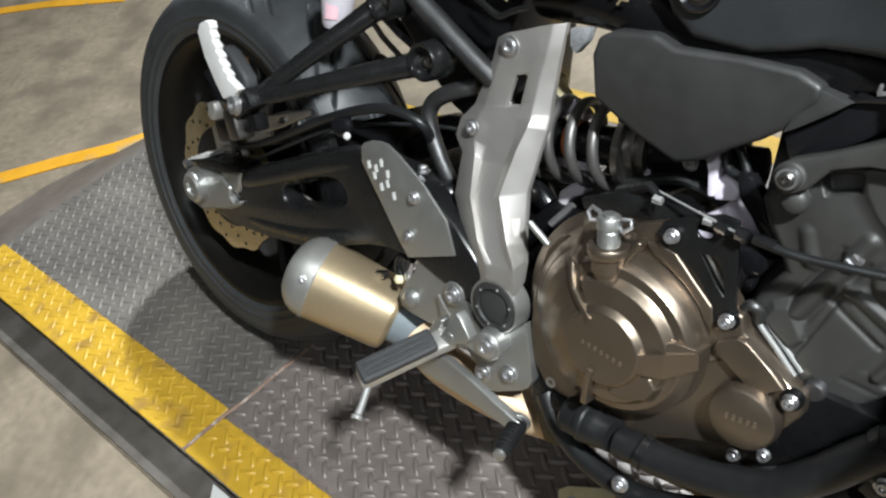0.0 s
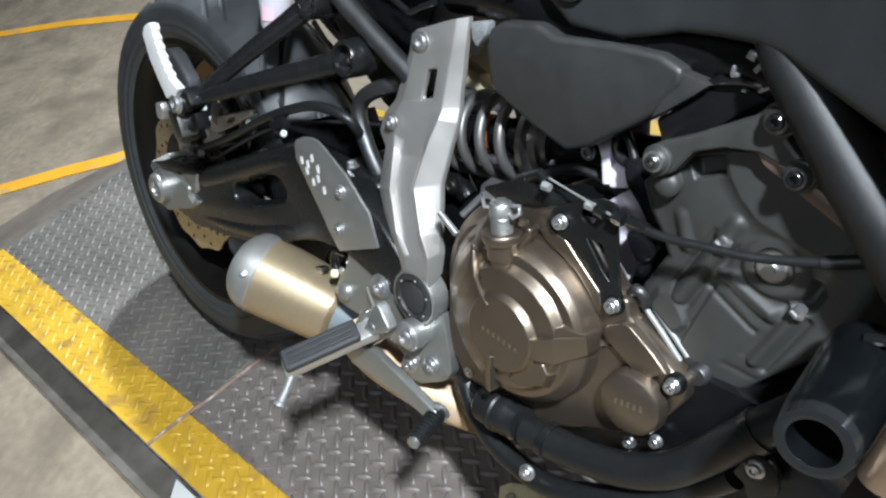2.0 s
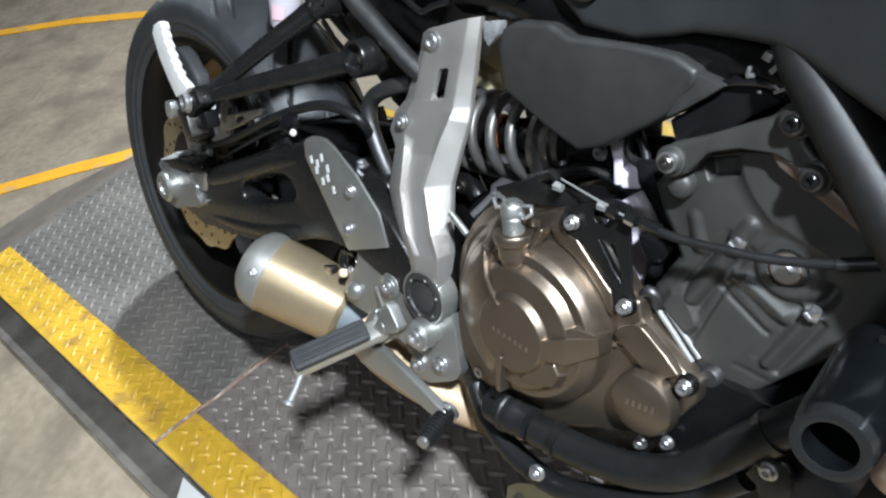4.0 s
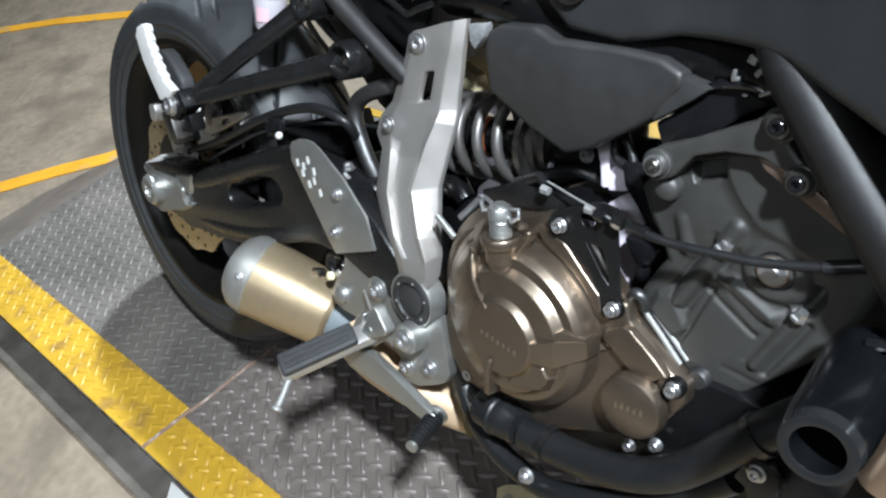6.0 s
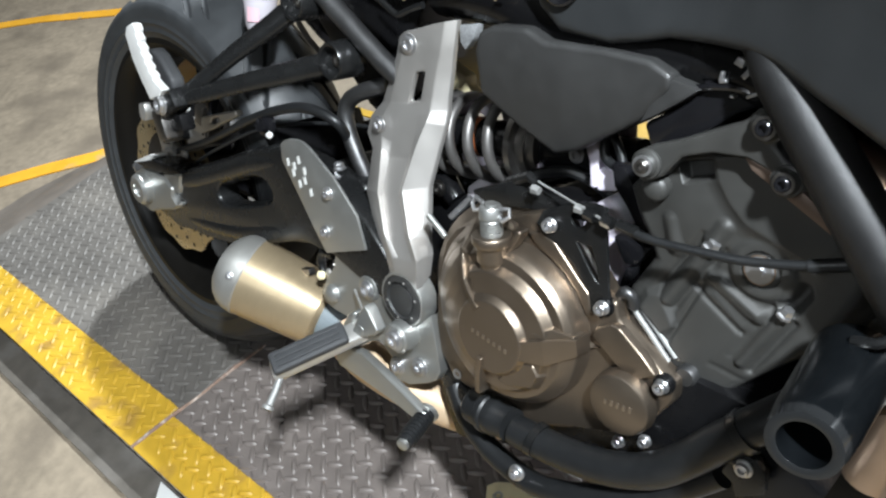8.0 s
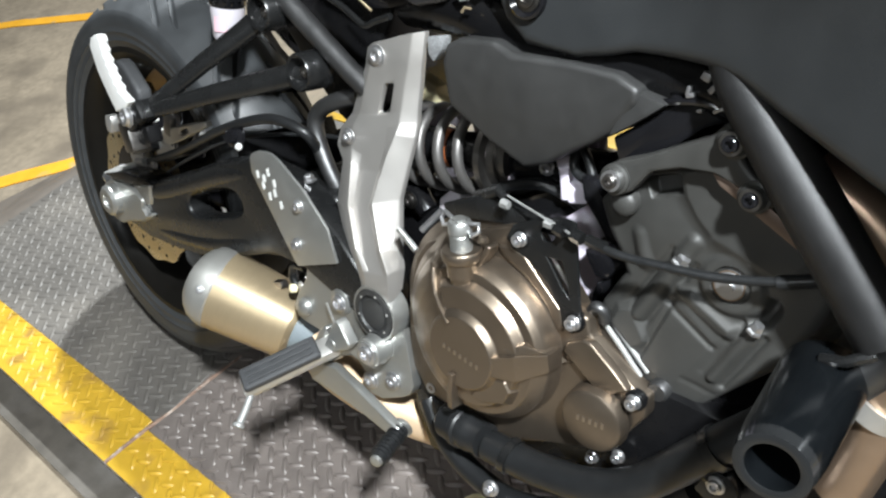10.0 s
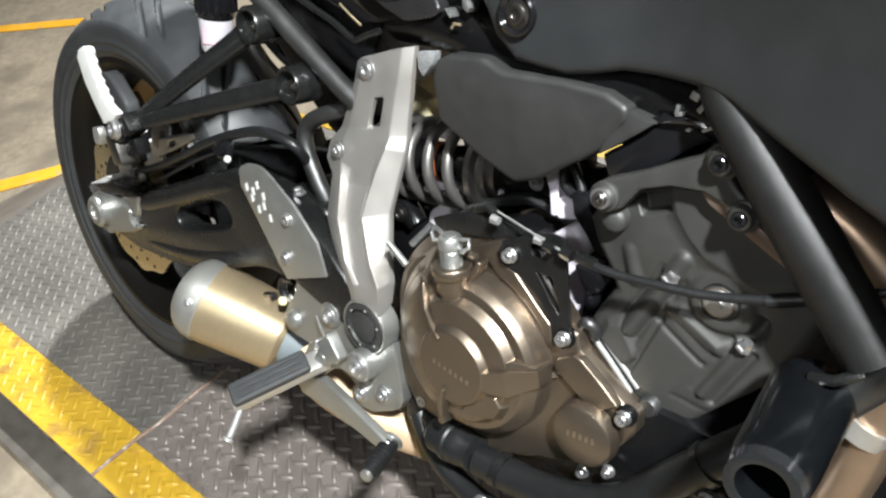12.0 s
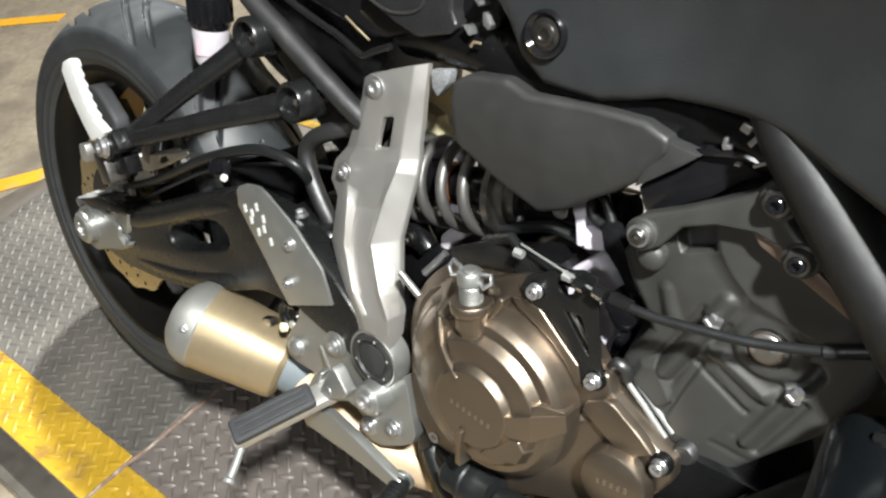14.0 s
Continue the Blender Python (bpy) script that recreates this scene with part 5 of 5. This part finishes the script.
part("cover_rib", cast_rib([(0.7235, -0.1680, 0.1020), (0.7080, -0.1625, 0.1105), (0.6950, -0.1560, 0.1185), (0.6880, -0.1510, 0.1300), (0.6822, -0.1450, 0.1450)], 0.0050, 0.0150, -0.130), M_BRONZE, clutch, sharp=30)
part("cover_rib", cast_rib([(0.7316, -0.1690, 0.0510), (0.7300, -0.1675, 0.0300), (0.7272, -0.1620, 0.0040)], 0.0060, 0.0150, -0.125), M_BRONZE, clutch, sharp=30)
for k in range(7):
    x = 0.7195 + 0.0068 * k
    part("raised_letter", block((x, -0.1652, 0.0762 - 0.0009 * k), (0.0030, 0.0012, 0.0048), 0.0005), M_LETTER, clutch)
# raised shoulder along the front edge, from the top bolt to the lower one
part("cover_shoulder", prism([(0.742, 0.176), (0.756, 0.180), (0.774, 0.176), (0.796, 0.156), (0.816, 0.139), (0.822, 0.118), (0.816, 0.116), (0.803, 0.135), (0.788, 0.149), (0.770, 0.159), (0.752, 0.167)], -0.1228, -0.112, 0.0036, 4), M_BRONZE, clutch)
part("cover_brace", prism([(0.826, 0.102), (0.829, 0.112), (0.844, 0.122), (0.852, 0.121), (0.877, 0.105), (0.893, 0.092), (0.884, 0.086), (0.876, 0.078), (0.865, 0.077)], -0.1260, -0.115, 0.0022, 3), M_BRONZE, clutch)
small = part("sump_cap", lathe([(0, 0.0318), (0.008, 0.0310), (0.012, 0.0295), (0.0136, 0.0270), (0.0136, 0)], (0.867, -0.1225, 0.0510), (0, -1, 0), 48), M_BRONZE, clutch, "round bronze cap with raised lettering")
for k in range(5):
    part("raised_letter", block((0.855 + 0.0062 * k, -0.1364, 0.0505 + 0.0008 * k), (0.0028, 0.001, 0.0060), 0.0004), M_LETTER, small)
for x, z in COVER_BOLTS:
    part("bolt_seat", lathe([(-0.006, 0.0098), (0.0, 0.0096), (0.0012, 0.0088), (0.0012, 0)], (x, -0.1212, z), (0, -1, 0), 28), M_DEEP, clutch)
    bolt(clutch, (x, -0.1222, z), 0.0058, h=0.008, flange=1.22)
for x, y, z in ((0.864, -0.113, -0.0035), (0.889, -0.113, 0.012)):
    bolt(engine, (x, y, z), 0.0046, h=0.008, flange=1.4)
for x, z, r in ((0.663, -0.028, 0.0062), (0.7395, -0.052, 0.0058)):
    part("bolt_sleeve", lathe([(0.0, r * 0.55), (0.004, r * 0.55), (0.004, r), (0.0, r)], (x, -0.116, z), (0, -1, 0), 20, closed=True), M_ZINC, engine)
part("case_flange", tube([(0.838, -0.103, 0.127), (0.860, -0.103, 0.106)], 0.0042, 10), M_BRONZE, engine)
part("case_stay", tube([(0.8457, -0.100, 0.1330), (0.868, -0.100, 0.114), (0.8905, -0.100, 0.0935)], 0.0028, 12), M_DULL, clutch, "bright machined case edge")
part("case_stay", tube([(0.850, -0.094, 0.1345), (0.894, -0.094, 0.0965)], 0.0030, 12), M_DULL, clutch)
part("case_lug", tube(spline([(0.838, -0.105, 0.140), (0.8438, -0.108, 0.1475), (0.850, -0.106, 0.143), (0.851, -0.104, 0.134)], 4), 0.0055, 12), M_FRAME, clutch)
part("wire_bracket", tube([(0.890, -0.103, 0.078), (0.866, -0.105, 0.0965), (0.8955, -0.104, 0.0855), (0.900, -0.103, 0.078)], 0.0016, 8), M_STEEL, clutch, "thin bent wire bracket")
part("case_corner", lathe([(-0.02, 0.0105), (0.004, 0.0100), (0.007, 0.0080), (0.007, 0)], (0.909, -0.098, 0.0880), (0, -1, 0), 24), M_FRAME, clutch)

# oil filler
neck_axis = Vector((-0.085, -0.06, 1)).normalized()
NECK = Vector((0.7235, -0.1440, 0.1338))
neck = part("oil_filler_neck", lathe([(-0.025, 0.0118), (0.002, 0.0120), (0.012, 0.0125), (0.0135, 0.0150), (0.0290, 0.0155), (0.0305, 0.0185), (0.0325, 0.0192), (0.0385, 0.0192), (0.0400, 0.0182), (0.0400, 0.0120), (0.036, 0.0)], NECK, neck_axis, 36), M_BRONZE, bike, "bronze oil filler neck")
threads = [(0.038 + 0.0024 * k + d, r) for k in range(7) for d, r in ((0.0, 0.0092), (0.0009, 0.0106), (0.0014, 0.0106))]
part("filler_cap", lathe(threads + [(0.0555, 0.0092), (0.0565, 0.0112), (0.0660, 0.0112), (0.0680, 0.0098), (0.0685, 0.0065), (0.0705, 0.0062), (0.0712, 0.0)], NECK, neck_axis, 28), M_ALU, neck, "ribbed steel filler cap with two wings")
for s in (-1, 1):
    o = NECK + neck_axis * 0.0640
    part("wing", tube([o + Vector((s * 0.010, 0, -0.003)), o + Vector((s * 0.017, -0.003, -0.005)), o + Vector((s * 0.0225, 0, 0.0)), o + Vector((s * 0.020, 0.002, 0.006)), o + Vector((s * 0.010, 0, 0.004))], 0.0022, 10), M_ZINC, neck)
part("cap_catch", prism([(0.727, 0.149), (0.734, 0.164), (0.739, 0.171), (0.745, 0.184), (0.750, 0.183), (0.748, 0.175), (0.740, 0.162), (0.734, 0.149)], -0.143, -0.128, 0.003, 3), M_BRONZE, neck)
part("cap_tag", prism([(0.723, 0.189), (0.738, 0.186), (0.740, 0.181), (0.729, 0.177)], -0.136, -0.131, 0.001), M_BRONZE, neck)

# clutch cable and its stay
stay = part("cable_stay", plate_with_holes([(0.752, 0.188), (0.758, 0.202), (0.784, 0.216), (0.807, 0.225), (0.821, 0.224), (0.827, 0.192), (0.834, 0.152), (0.839, 0.137), (0.831, 0.120), (0.820, 0.123), (0.815, 0.141), (0.800, 0.158), (0.781, 0.173), (0.761, 0.177)],
                                           [[(0.7951 + 0.0078 * math.cos(k * math.pi / 6), 0.2060 + 0.0078 * math.sin(k * math.pi / 6)) for k in range(12)], [(0.796, 0.184), (0.812, 0.185), (0.820, 0.167), (0.823, 0.153), (0.814, 0.161)]], -0.1220, -0.1185, 0.0008), M_POWDER, bike, "black steel clutch cable stay")
part("spring_leaf", tube(spline([(0.795, -0.116, 0.186), (0.808, -0.116, 0.172), (0.822, -0.115, 0.154)], 4), 0.0022, 8), M_STEEL, stay)
cable = part("clutch_cable", tube(spline([(0.838, -0.13, 0.217), (0.87, -0.13, 0.215), (0.906, -0.126, 0.217), (0.951, -0.12, 0.222), (1.012, -0.112, 0.240), (1.07, -0.09, 0.265)], 6), 0.0037, 12), M_RUBBER, bike, "black sheathed clutch cable")
part("inner_wire", tube([(0.735, -0.115, 0.226), (0.825, -0.13, 0.217)], 0.0011, 8), M_DULL, cable)
for x0, x1, r in ((0.806, 0.816, 0.0055), (0.824, 0.834, 0.0065), (0.838, 0.856, 0.0055)):
    part("adjuster_nut", tube([(x0, -0.129, 0.2175), (x1, -0.13, 0.2165)], r * 0.9, 6), M_POWDER, cable)
part("cable_sleeve", tube([(0.985, -0.117, 0.231), (1.03, -0.107, 0.247)], 0.0052, 12), M_RUBBER, cable)
part("actuator_bracket", prism([(0.665, 0.191), (0.711, 0.214), (0.76, 0.213), (0.807, 0.216), (0.808, 0.201), (0.762, 0.198), (0.671, 0.18)], -0.112, -0.106, 0.0015), M_POWDER, bike, "black steel actuator bracket")
for q in ((0.748, -0.122, 0.219), (0.797, -0.124, 0.2165)):
    part("rod_nut", lathe([(-0.004, 0), (-0.004, 0.0045), (0.004, 0.0040), (0.004, 0)], q, (1, 0, -0.06), 6), M_DULL, cable)
part("clutch_arm", tube([(0.70, -0.10, 0.205), (0.735, -0.115, 0.226), (0.745, -0.118, 0.222)], [0.007, 0.005, 0.004], 10), M_POWDER, bike, "black clutch release arm")

part("stud", tube([(0.618, -0.125, 0.152), (0.643, -0.125, 0.136)], 0.0036, 12), M_ALU, bike, "bright steel stud")

# hoses below the engine
pump = part("water_pump", lathe([(0, 0), (0, 0.0175), (0.004, 0.0205), (0.022, 0.0205), (0.024, 0.0225), (0.030, 0.0225), (0.032, 0.0205), (0.044, 0.0205), (0.047, 0.0185), (0.062, 0.0180), (0.062, 0)], (0.695, -0.128, -0.045), (0.980, -0.136, 0.145), 28), M_RUBBER, bike, "black water pump outlet")
part("pump_body", block((0.690, -0.108, -0.050), (0.05, 0.03, 0.03), 0.008), M_DEEP, pump)
hose = part("coolant_hose", tube(spline([(0.763, -0.138, -0.037), (0.800, -0.141, -0.031), (0.837, -0.142, -0.024), (0.878, -0.142, -0.011), (0.914, -0.140, 0.010), (0.939, -0.137, 0.037), (0.961, -0.134, 0.067), (0.982, -0.130, 0.093), (1.000, -0.122, 0.113), (1.011, -0.110, 0.123)], 6), 0.0165, 22), M_RUBBER, bike, "thick black coolant hose")
for p, d in (((0.791, -0.141, -0.031), (1, 0, -0.1)), ((0.977, -0.131, 0.086), (0.6, 0.1, 0.8))):
    part("hose_clamp", lathe([(-0.004, 0.0165), (-0.004, 0.0190), (0.004, 0.0190), (0.004, 0.0165)], p, d, 24), M_POWDER, hose)
part("coolant_pipe", tube(spline([(0.654, -0.110, -0.052), (0.680, -0.118, -0.077), (0.717, -0.128, -0.089), (0.757, -0.134, -0.093), (0.799, -0.136, -0.090), (0.857, -0.136, -0.063), (0.919, -0.130, -0.020), (0.965, -0.125, 0.030)], 6), 0.0125, 18), M_RUBBER, bike, "black coolant pipe")
bolt(hose, (0.777, -0.150, -0.076), 0.006, (0.1, -1, 0.2), 0.008)
part("black_guard", prism([(0.632, -0.03), (0.65, -0.02), (0.69, -0.045), (0.70, -0.11), (0.66, -0.12), (0.635, -0.07)], -0.112, -0.09, 0.004), M_POWDER, engine)

stay = part("hose_bracket", prism([(0.967, 0.042), (0.971, 0.054), (0.981, 0.069), (0.992, 0.069), (1.001, 0.060), (1.004, 0.041), (0.983, 0.024), (0.978, 0.037)], -0.138, -0.128, 0.003), M_POWDER, bike, "black steel hose bracket")
bolt(stay, (0.984, -0.138, 0.057), 0.0055, h=0.006)
part("stay_arm", tube([(0.956, -0.136, 0.058), (0.984, -0.136, 0.059)], 0.0045, 10), M_POWDER, stay)

# crash bobbin and exhaust headers
bobbin = part("crash_bobbin", lathe([(0.0, 0.0), (0.0, 0.030), (0.088, 0.0268), (0.107, 0.0247), (0.114, 0.0228), (0.114, 0.0163), (0.107, 0.0145), (0.05, 0.0135), (0.05, 0)], (1.030, -0.115, 0.171), (0.070, -0.995, -0.020), 48), M_BOBBIN, bike, "glossy black crash bobbin with hollow end")
part("rim", lathe([(0.106, 0.0250), (0.1145, 0.0235), (0.1155, 0.0195), (0.1145, 0.0166), (0.106, 0.0147)], (1.030, -0.115, 0.171), (0.070, -0.995, -0.020), 48), material("polished_black_rim", (0.02, 0.021, 0.022), 0.12, 0.4, 0.1, 60), bobbin, "polished rim ring")
part("header_pipe", tube(spline([(0.969, -0.040, 0.290), (0.996, -0.040, 0.277), (1.020, -0.040, 0.262), (1.049, -0.040, 0.236), (1.071, -0.040, 0.198)], 6), 0.021, 20), M_COPPER, bike, "heat-tinted exhaust header pipe")
part("header_pipe", tube(spline([(1.092, -0.060, 0.235), (1.075, -0.060, 0.185), (1.067, -0.060, 0.146), (1.065, -0.060, 0.102), (1.056, -0.060, 0.044)], 6), 0.021, 20), M_COPPER, bike, "heat-tinted exhaust header pipe")
part("header_clamp", lathe([(-0.008, 0.021), (-0.008, 0.025), (0.008, 0.025), (0.008, 0.021)], (1.062, -0.060, 0.135), (0.3, 0.0, 0.9), 28), M_CAST, bike)
# made-up dark prism: covers the bright deck so the underside stays in gloom
part("dark_deck_fill", prism([(0.949, -0.033), (1.039, 0.068), (1.093, 0.079), (1.121, -0.020), (0.957, -0.155)], -0.03, 0.09, 0.01), M_DEEP, bike, "dark fill hiding the lit deck under the engine")
part("dark_block", block((0.99, -0.095, 0.045), (0.08, 0.05, 0.07), 0.008, (0, 35, 0)), M_DEEP, bike, "plain dark block behind the coolant hose")

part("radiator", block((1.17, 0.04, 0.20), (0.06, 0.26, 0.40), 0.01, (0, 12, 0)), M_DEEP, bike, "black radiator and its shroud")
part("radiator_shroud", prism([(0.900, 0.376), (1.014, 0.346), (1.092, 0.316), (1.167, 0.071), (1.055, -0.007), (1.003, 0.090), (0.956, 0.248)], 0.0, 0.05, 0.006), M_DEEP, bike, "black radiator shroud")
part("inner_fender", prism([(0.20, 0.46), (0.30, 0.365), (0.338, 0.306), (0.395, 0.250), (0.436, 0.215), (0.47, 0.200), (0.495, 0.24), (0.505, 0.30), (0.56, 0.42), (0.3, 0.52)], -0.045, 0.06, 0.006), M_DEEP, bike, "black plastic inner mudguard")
part("indicator_stay", tube([(0.269, -0.020, 0.285), (0.291, -0.020, 0.266), (0.322, -0.020, 0.248)], 0.004, 10), M_STEEL, bike, "thin steel stay")
part("indicator_stay", tube([(0.295, -0.020, 0.296), (0.325, -0.020, 0.279), (0.360, -0.020, 0.264)], 0.009, 10), M_POWDER, bike)
# black sheet standing in for the shade on the tyre between the hanger arms
bm = bmesh.new()
sheet = [[bm.verts.new((r * math.cos(a), y, r * math.sin(a))) for a in np.linspace(radians(6), radians(29), 12)] for y, r in ((-0.082, 0.300), (-0.074, 0.318), (-0.04, 0.328), (0.0, 0.331), (0.04, 0.328), (0.074, 0.318))]
for p, q in zip(sheet, sheet[1:]):
    for k in range(11):
        bm.faces.new((p[k], q[k], q[k + 1], p[k + 1]))
part("tyre_shade_sheet", thicken(bm, 0.003), M_DEEP, bike, "black sheet over the tyre in place of shade")
part("mudguard", prism([(0.154, 0.216), (0.211, 0.218), (0.252, 0.203), (0.238, 0.186), (0.138, 0.153), (0.114, 0.175)], 0.02, 0.06, 0.006), M_DEEP, bike, "black plastic mudguard")
part("tail_panel", prism([(0.532, 0.394), (0.575, 0.374), (0.601, 0.366), (0.638, 0.375), (0.646, 0.382), (0.639, 0.394), (0.640, 0.412), (0.536, 0.412)], -0.090, -0.07, 0.004, 3), material("dark_grey_moulded_plastic", (0.015, 0.0145, 0.0155), 0.28, 0, 0.1, 60), seat, "dark grey moulded tail insert")
part("panel_bead", tube(spline([(0.540, -0.0905, 0.394), (0.556, -0.0905, 0.387), (0.572, -0.0905, 0.384), (0.590, -0.0905, 0.386), (0.603, -0.0905, 0.391), (0.608, -0.0905, 0.398), (0.609, -0.0905, 0.410)], 5), 0.0016, 8), M_FRAME, seat)
for outline in ([(0.661, 0.411), (0.666, 0.412), (0.673, 0.404), (0.670, 0.402)], [(0.674, 0.399), (0.679, 0.398), (0.684, 0.390), (0.681, 0.385), (0.675, 0.389)], [(0.654, 0.386), (0.657, 0.385), (0.663, 0.379), (0.661, 0.378)]):
    part("foil_patch", prism(outline, -0.094, -0.08, 0.0012), M_FOIL, seat, "crinkled bright foil")
part("brass_clip", tube([(0.665, -0.095, 0.370), (0.668, -0.095, 0.3745), (0.675, -0.095, 0.3745)], 0.0013, 8), M_GOLD, seat, "brass coloured wire clip")
part("brass_strip", tube([(0.505, -0.084, 0.370), (0.520, -0.084, 0.361), (0.536, -0.084, 0.353)], 0.0012, 8), M_GOLD, seat, "narrow brass coloured strip")


# pale parts behind the engine
part("reservoir", prism([(0.510, 0.278), (0.551, 0.264), (0.553, 0.253), (0.563, 0.246), (0.546, 0.239), (0.535, 0.244), (0.510, 0.238)], 0.0, 0.02, 0.004), M_CREAM, bike, "cream plastic reservoir beside the shock")
# two solid lilac pieces stand in for pale reflections behind the spring
part("coil_reflection", prism([(0.554, 0.231), (0.562, 0.243), (0.578, 0.255), (0.592, 0.252), (0.609, 0.241), (0.606, 0.232), (0.583, 0.236), (0.565, 0.222)], -0.022, -0.008, 0.004), M_LILAC, shock, "pale lilac piece for the reflection behind the upper coils")
part("coil_reflection", prism([(0.566, 0.186), (0.589, 0.189), (0.622, 0.188), (0.620, 0.178), (0.594, 0.174), (0.570, 0.174)], -0.022, -0.008, 0.004), M_LILAC, shock, "pale lilac piece for the reflection behind the lower coils")
part("link_cover", prism([(0.591, 0.151), (0.611, 0.170), (0.622, 0.168), (0.622, 0.157), (0.606, 0.147), (0.598, 0.130), (0.590, 0.133)], -0.035, -0.01, 0.006, 3), M_WHITE, bike, "dull mauve plastic link cover")
intake = part("intake_flange", prism([(0.756, 0.250), (0.770, 0.262), (0.773, 0.237), (0.773, 0.212), (0.767, 0.211), (0.763, 0.234)], -0.062, -0.05, 0.002), M_LILAC, bike, "pale lilac intake flange")
part("intake_stub", prism([(0.768, 0.224), (0.776, 0.234), (0.786, 0.232), (0.795, 0.224), (0.792, 0.213), (0.773, 0.208)], -0.060, -0.03, 0.004, 3), M_LILAC, intake)
part("intake_rim", prism([(0.760, 0.256), (0.776, 0.266), (0.779, 0.241), (0.779, 0.224), (0.774, 0.226), (0.772, 0.244)], -0.022, -0.005, 0.002), M_LILAC, intake)
part("filter_cover", prism([(0.738, 0.239), (0.757, 0.235), (0.777, 0.235), (0.770, 0.224), (0.764, 0.207), (0.756, 0.198), (0.746, 0.220)], 0.022, 0.04, 0.003), M_CREAM, bike, "cream plastic filter cover")
for pts, r in ((((0.772, -0.058, 0.280), (0.776, -0.06, 0.262), (0.777, -0.062, 0.249), (0.783, -0.064, 0.242), (0.794, -0.066, 0.239), (0.803, -0.066, 0.233)), 0.0046), (((0.780, -0.058, 0.278), (0.784, -0.06, 0.265), (0.791, -0.062, 0.257), (0.797, -0.064, 0.248), (0.801, -0.066, 0.238)), 0.0042)):
    part("breather_hose", tube(spline(pts, 6), r, 12), M_RUBBER, bike, "thin black breather hose")
part("coolant_bottle", prism([(0.775, 0.197), (0.785, 0.206), (0.810, 0.186), (0.810, 0.164), (0.812, 0.132), (0.812, 0.098), (0.798, 0.094), (0.785, 0.144), (0.760, 0.151), (0.748, 0.171)], -0.056, -0.02, 0.006, 3), M_LILAC, bike, "pale lilac coolant bottle")
for shape in ([(0.794, 0.247), (0.809, 0.247), (0.822, 0.229), (0.829, 0.213), (0.845, 0.212), (0.854, 0.205), (0.853, 0.191), (0.828, 0.194), (0.815, 0.211), (0.800, 0.226)],
              [(0.806, 0.179), (0.830, 0.180), (0.846, 0.180), (0.834, 0.158), (0.822, 0.156), (0.814, 0.166)],
              [(0.823, 0.152), (0.832, 0.156), (0.831, 0.143), (0.819, 0.122), (0.821, 0.141)]):
    part("connector", prism(shape, -0.078, -0.06, 0.004), M_GLOSS, bike, "black plastic connector")
part("wiring", tube(spline([(0.60, -0.02, 0.17), (0.68, -0.05, 0.195), (0.74, -0.05, 0.215), (0.78, -0.03, 0.19), (0.83, -0.07, 0.17)], 6), 0.006, 10), M_RUBBER, bike, "black taped wiring loom")
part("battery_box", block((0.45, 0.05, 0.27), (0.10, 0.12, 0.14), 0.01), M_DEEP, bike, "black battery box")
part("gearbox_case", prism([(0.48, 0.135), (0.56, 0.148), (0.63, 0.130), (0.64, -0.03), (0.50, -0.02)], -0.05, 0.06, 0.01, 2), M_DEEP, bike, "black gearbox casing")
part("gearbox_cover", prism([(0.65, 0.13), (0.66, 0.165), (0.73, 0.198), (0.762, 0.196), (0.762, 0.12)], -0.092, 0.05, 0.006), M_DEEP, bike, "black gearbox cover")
# added dark block, no known part: keeps the gap past the gearbox cover black
part("dark_filler", prism([(0.62, 0.13), (0.64, 0.180), (0.70, 0.203), (0.74, 0.203), (0.74, 0.13)], 0.0, 0.09, 0.008), M_DEEP, bike, "black filler block behind the gearbox cover")
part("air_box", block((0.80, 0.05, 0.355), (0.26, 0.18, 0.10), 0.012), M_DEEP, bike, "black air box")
part("linkage", tube([(0.545, -0.045, 0.155), (0.575, -0.05, 0.152), (0.590, -0.05, 0.140)], [0.016, 0.015, 0.012], 12), M_DEEP, bike)
bolt(bike, (0.575, -0.064, 0.153), 0.007, mat=M_STEEL)
part("pinch_link", tube([(0.645, -0.09, 0.17), (0.627, -0.10, 0.145)], 0.004, 8), M_ZINC, bike)

# a cream bracket with a red clip lying on the lift under the engine
clip = tagged(part("clamp_bracket", prism([(-0.035, 0), (-0.038, 0.018), (-0.022, 0.028), (0.02, 0.022), (0.04, 0.012), (0.04, 0)], -0.022, 0.022, 0.004), M_CREAM, at=pose(0.672, -0.106, 0.0, 0, 0, 35)), "cream metal clamp bracket lying on the lift", "bracket")
bolt(clip, (-0.018, 0.0, 0.0245), 0.006, (0, 0, 1))
part("red_clip", block((0.062, -0.008, 0.013), (0.045, 0.028, 0.024), 0.006), M_RED, clip, "red plastic clip")

lugs(DECK_REAR + 0.01, DECK_FRONT, 0.0135, 0.98, (0.0355, 0.0102, 0.0031), {"plate": M_DECK, "rear": M_DECK2, "edge": M_YELLOW, "worn_edge": M_YELLOW})
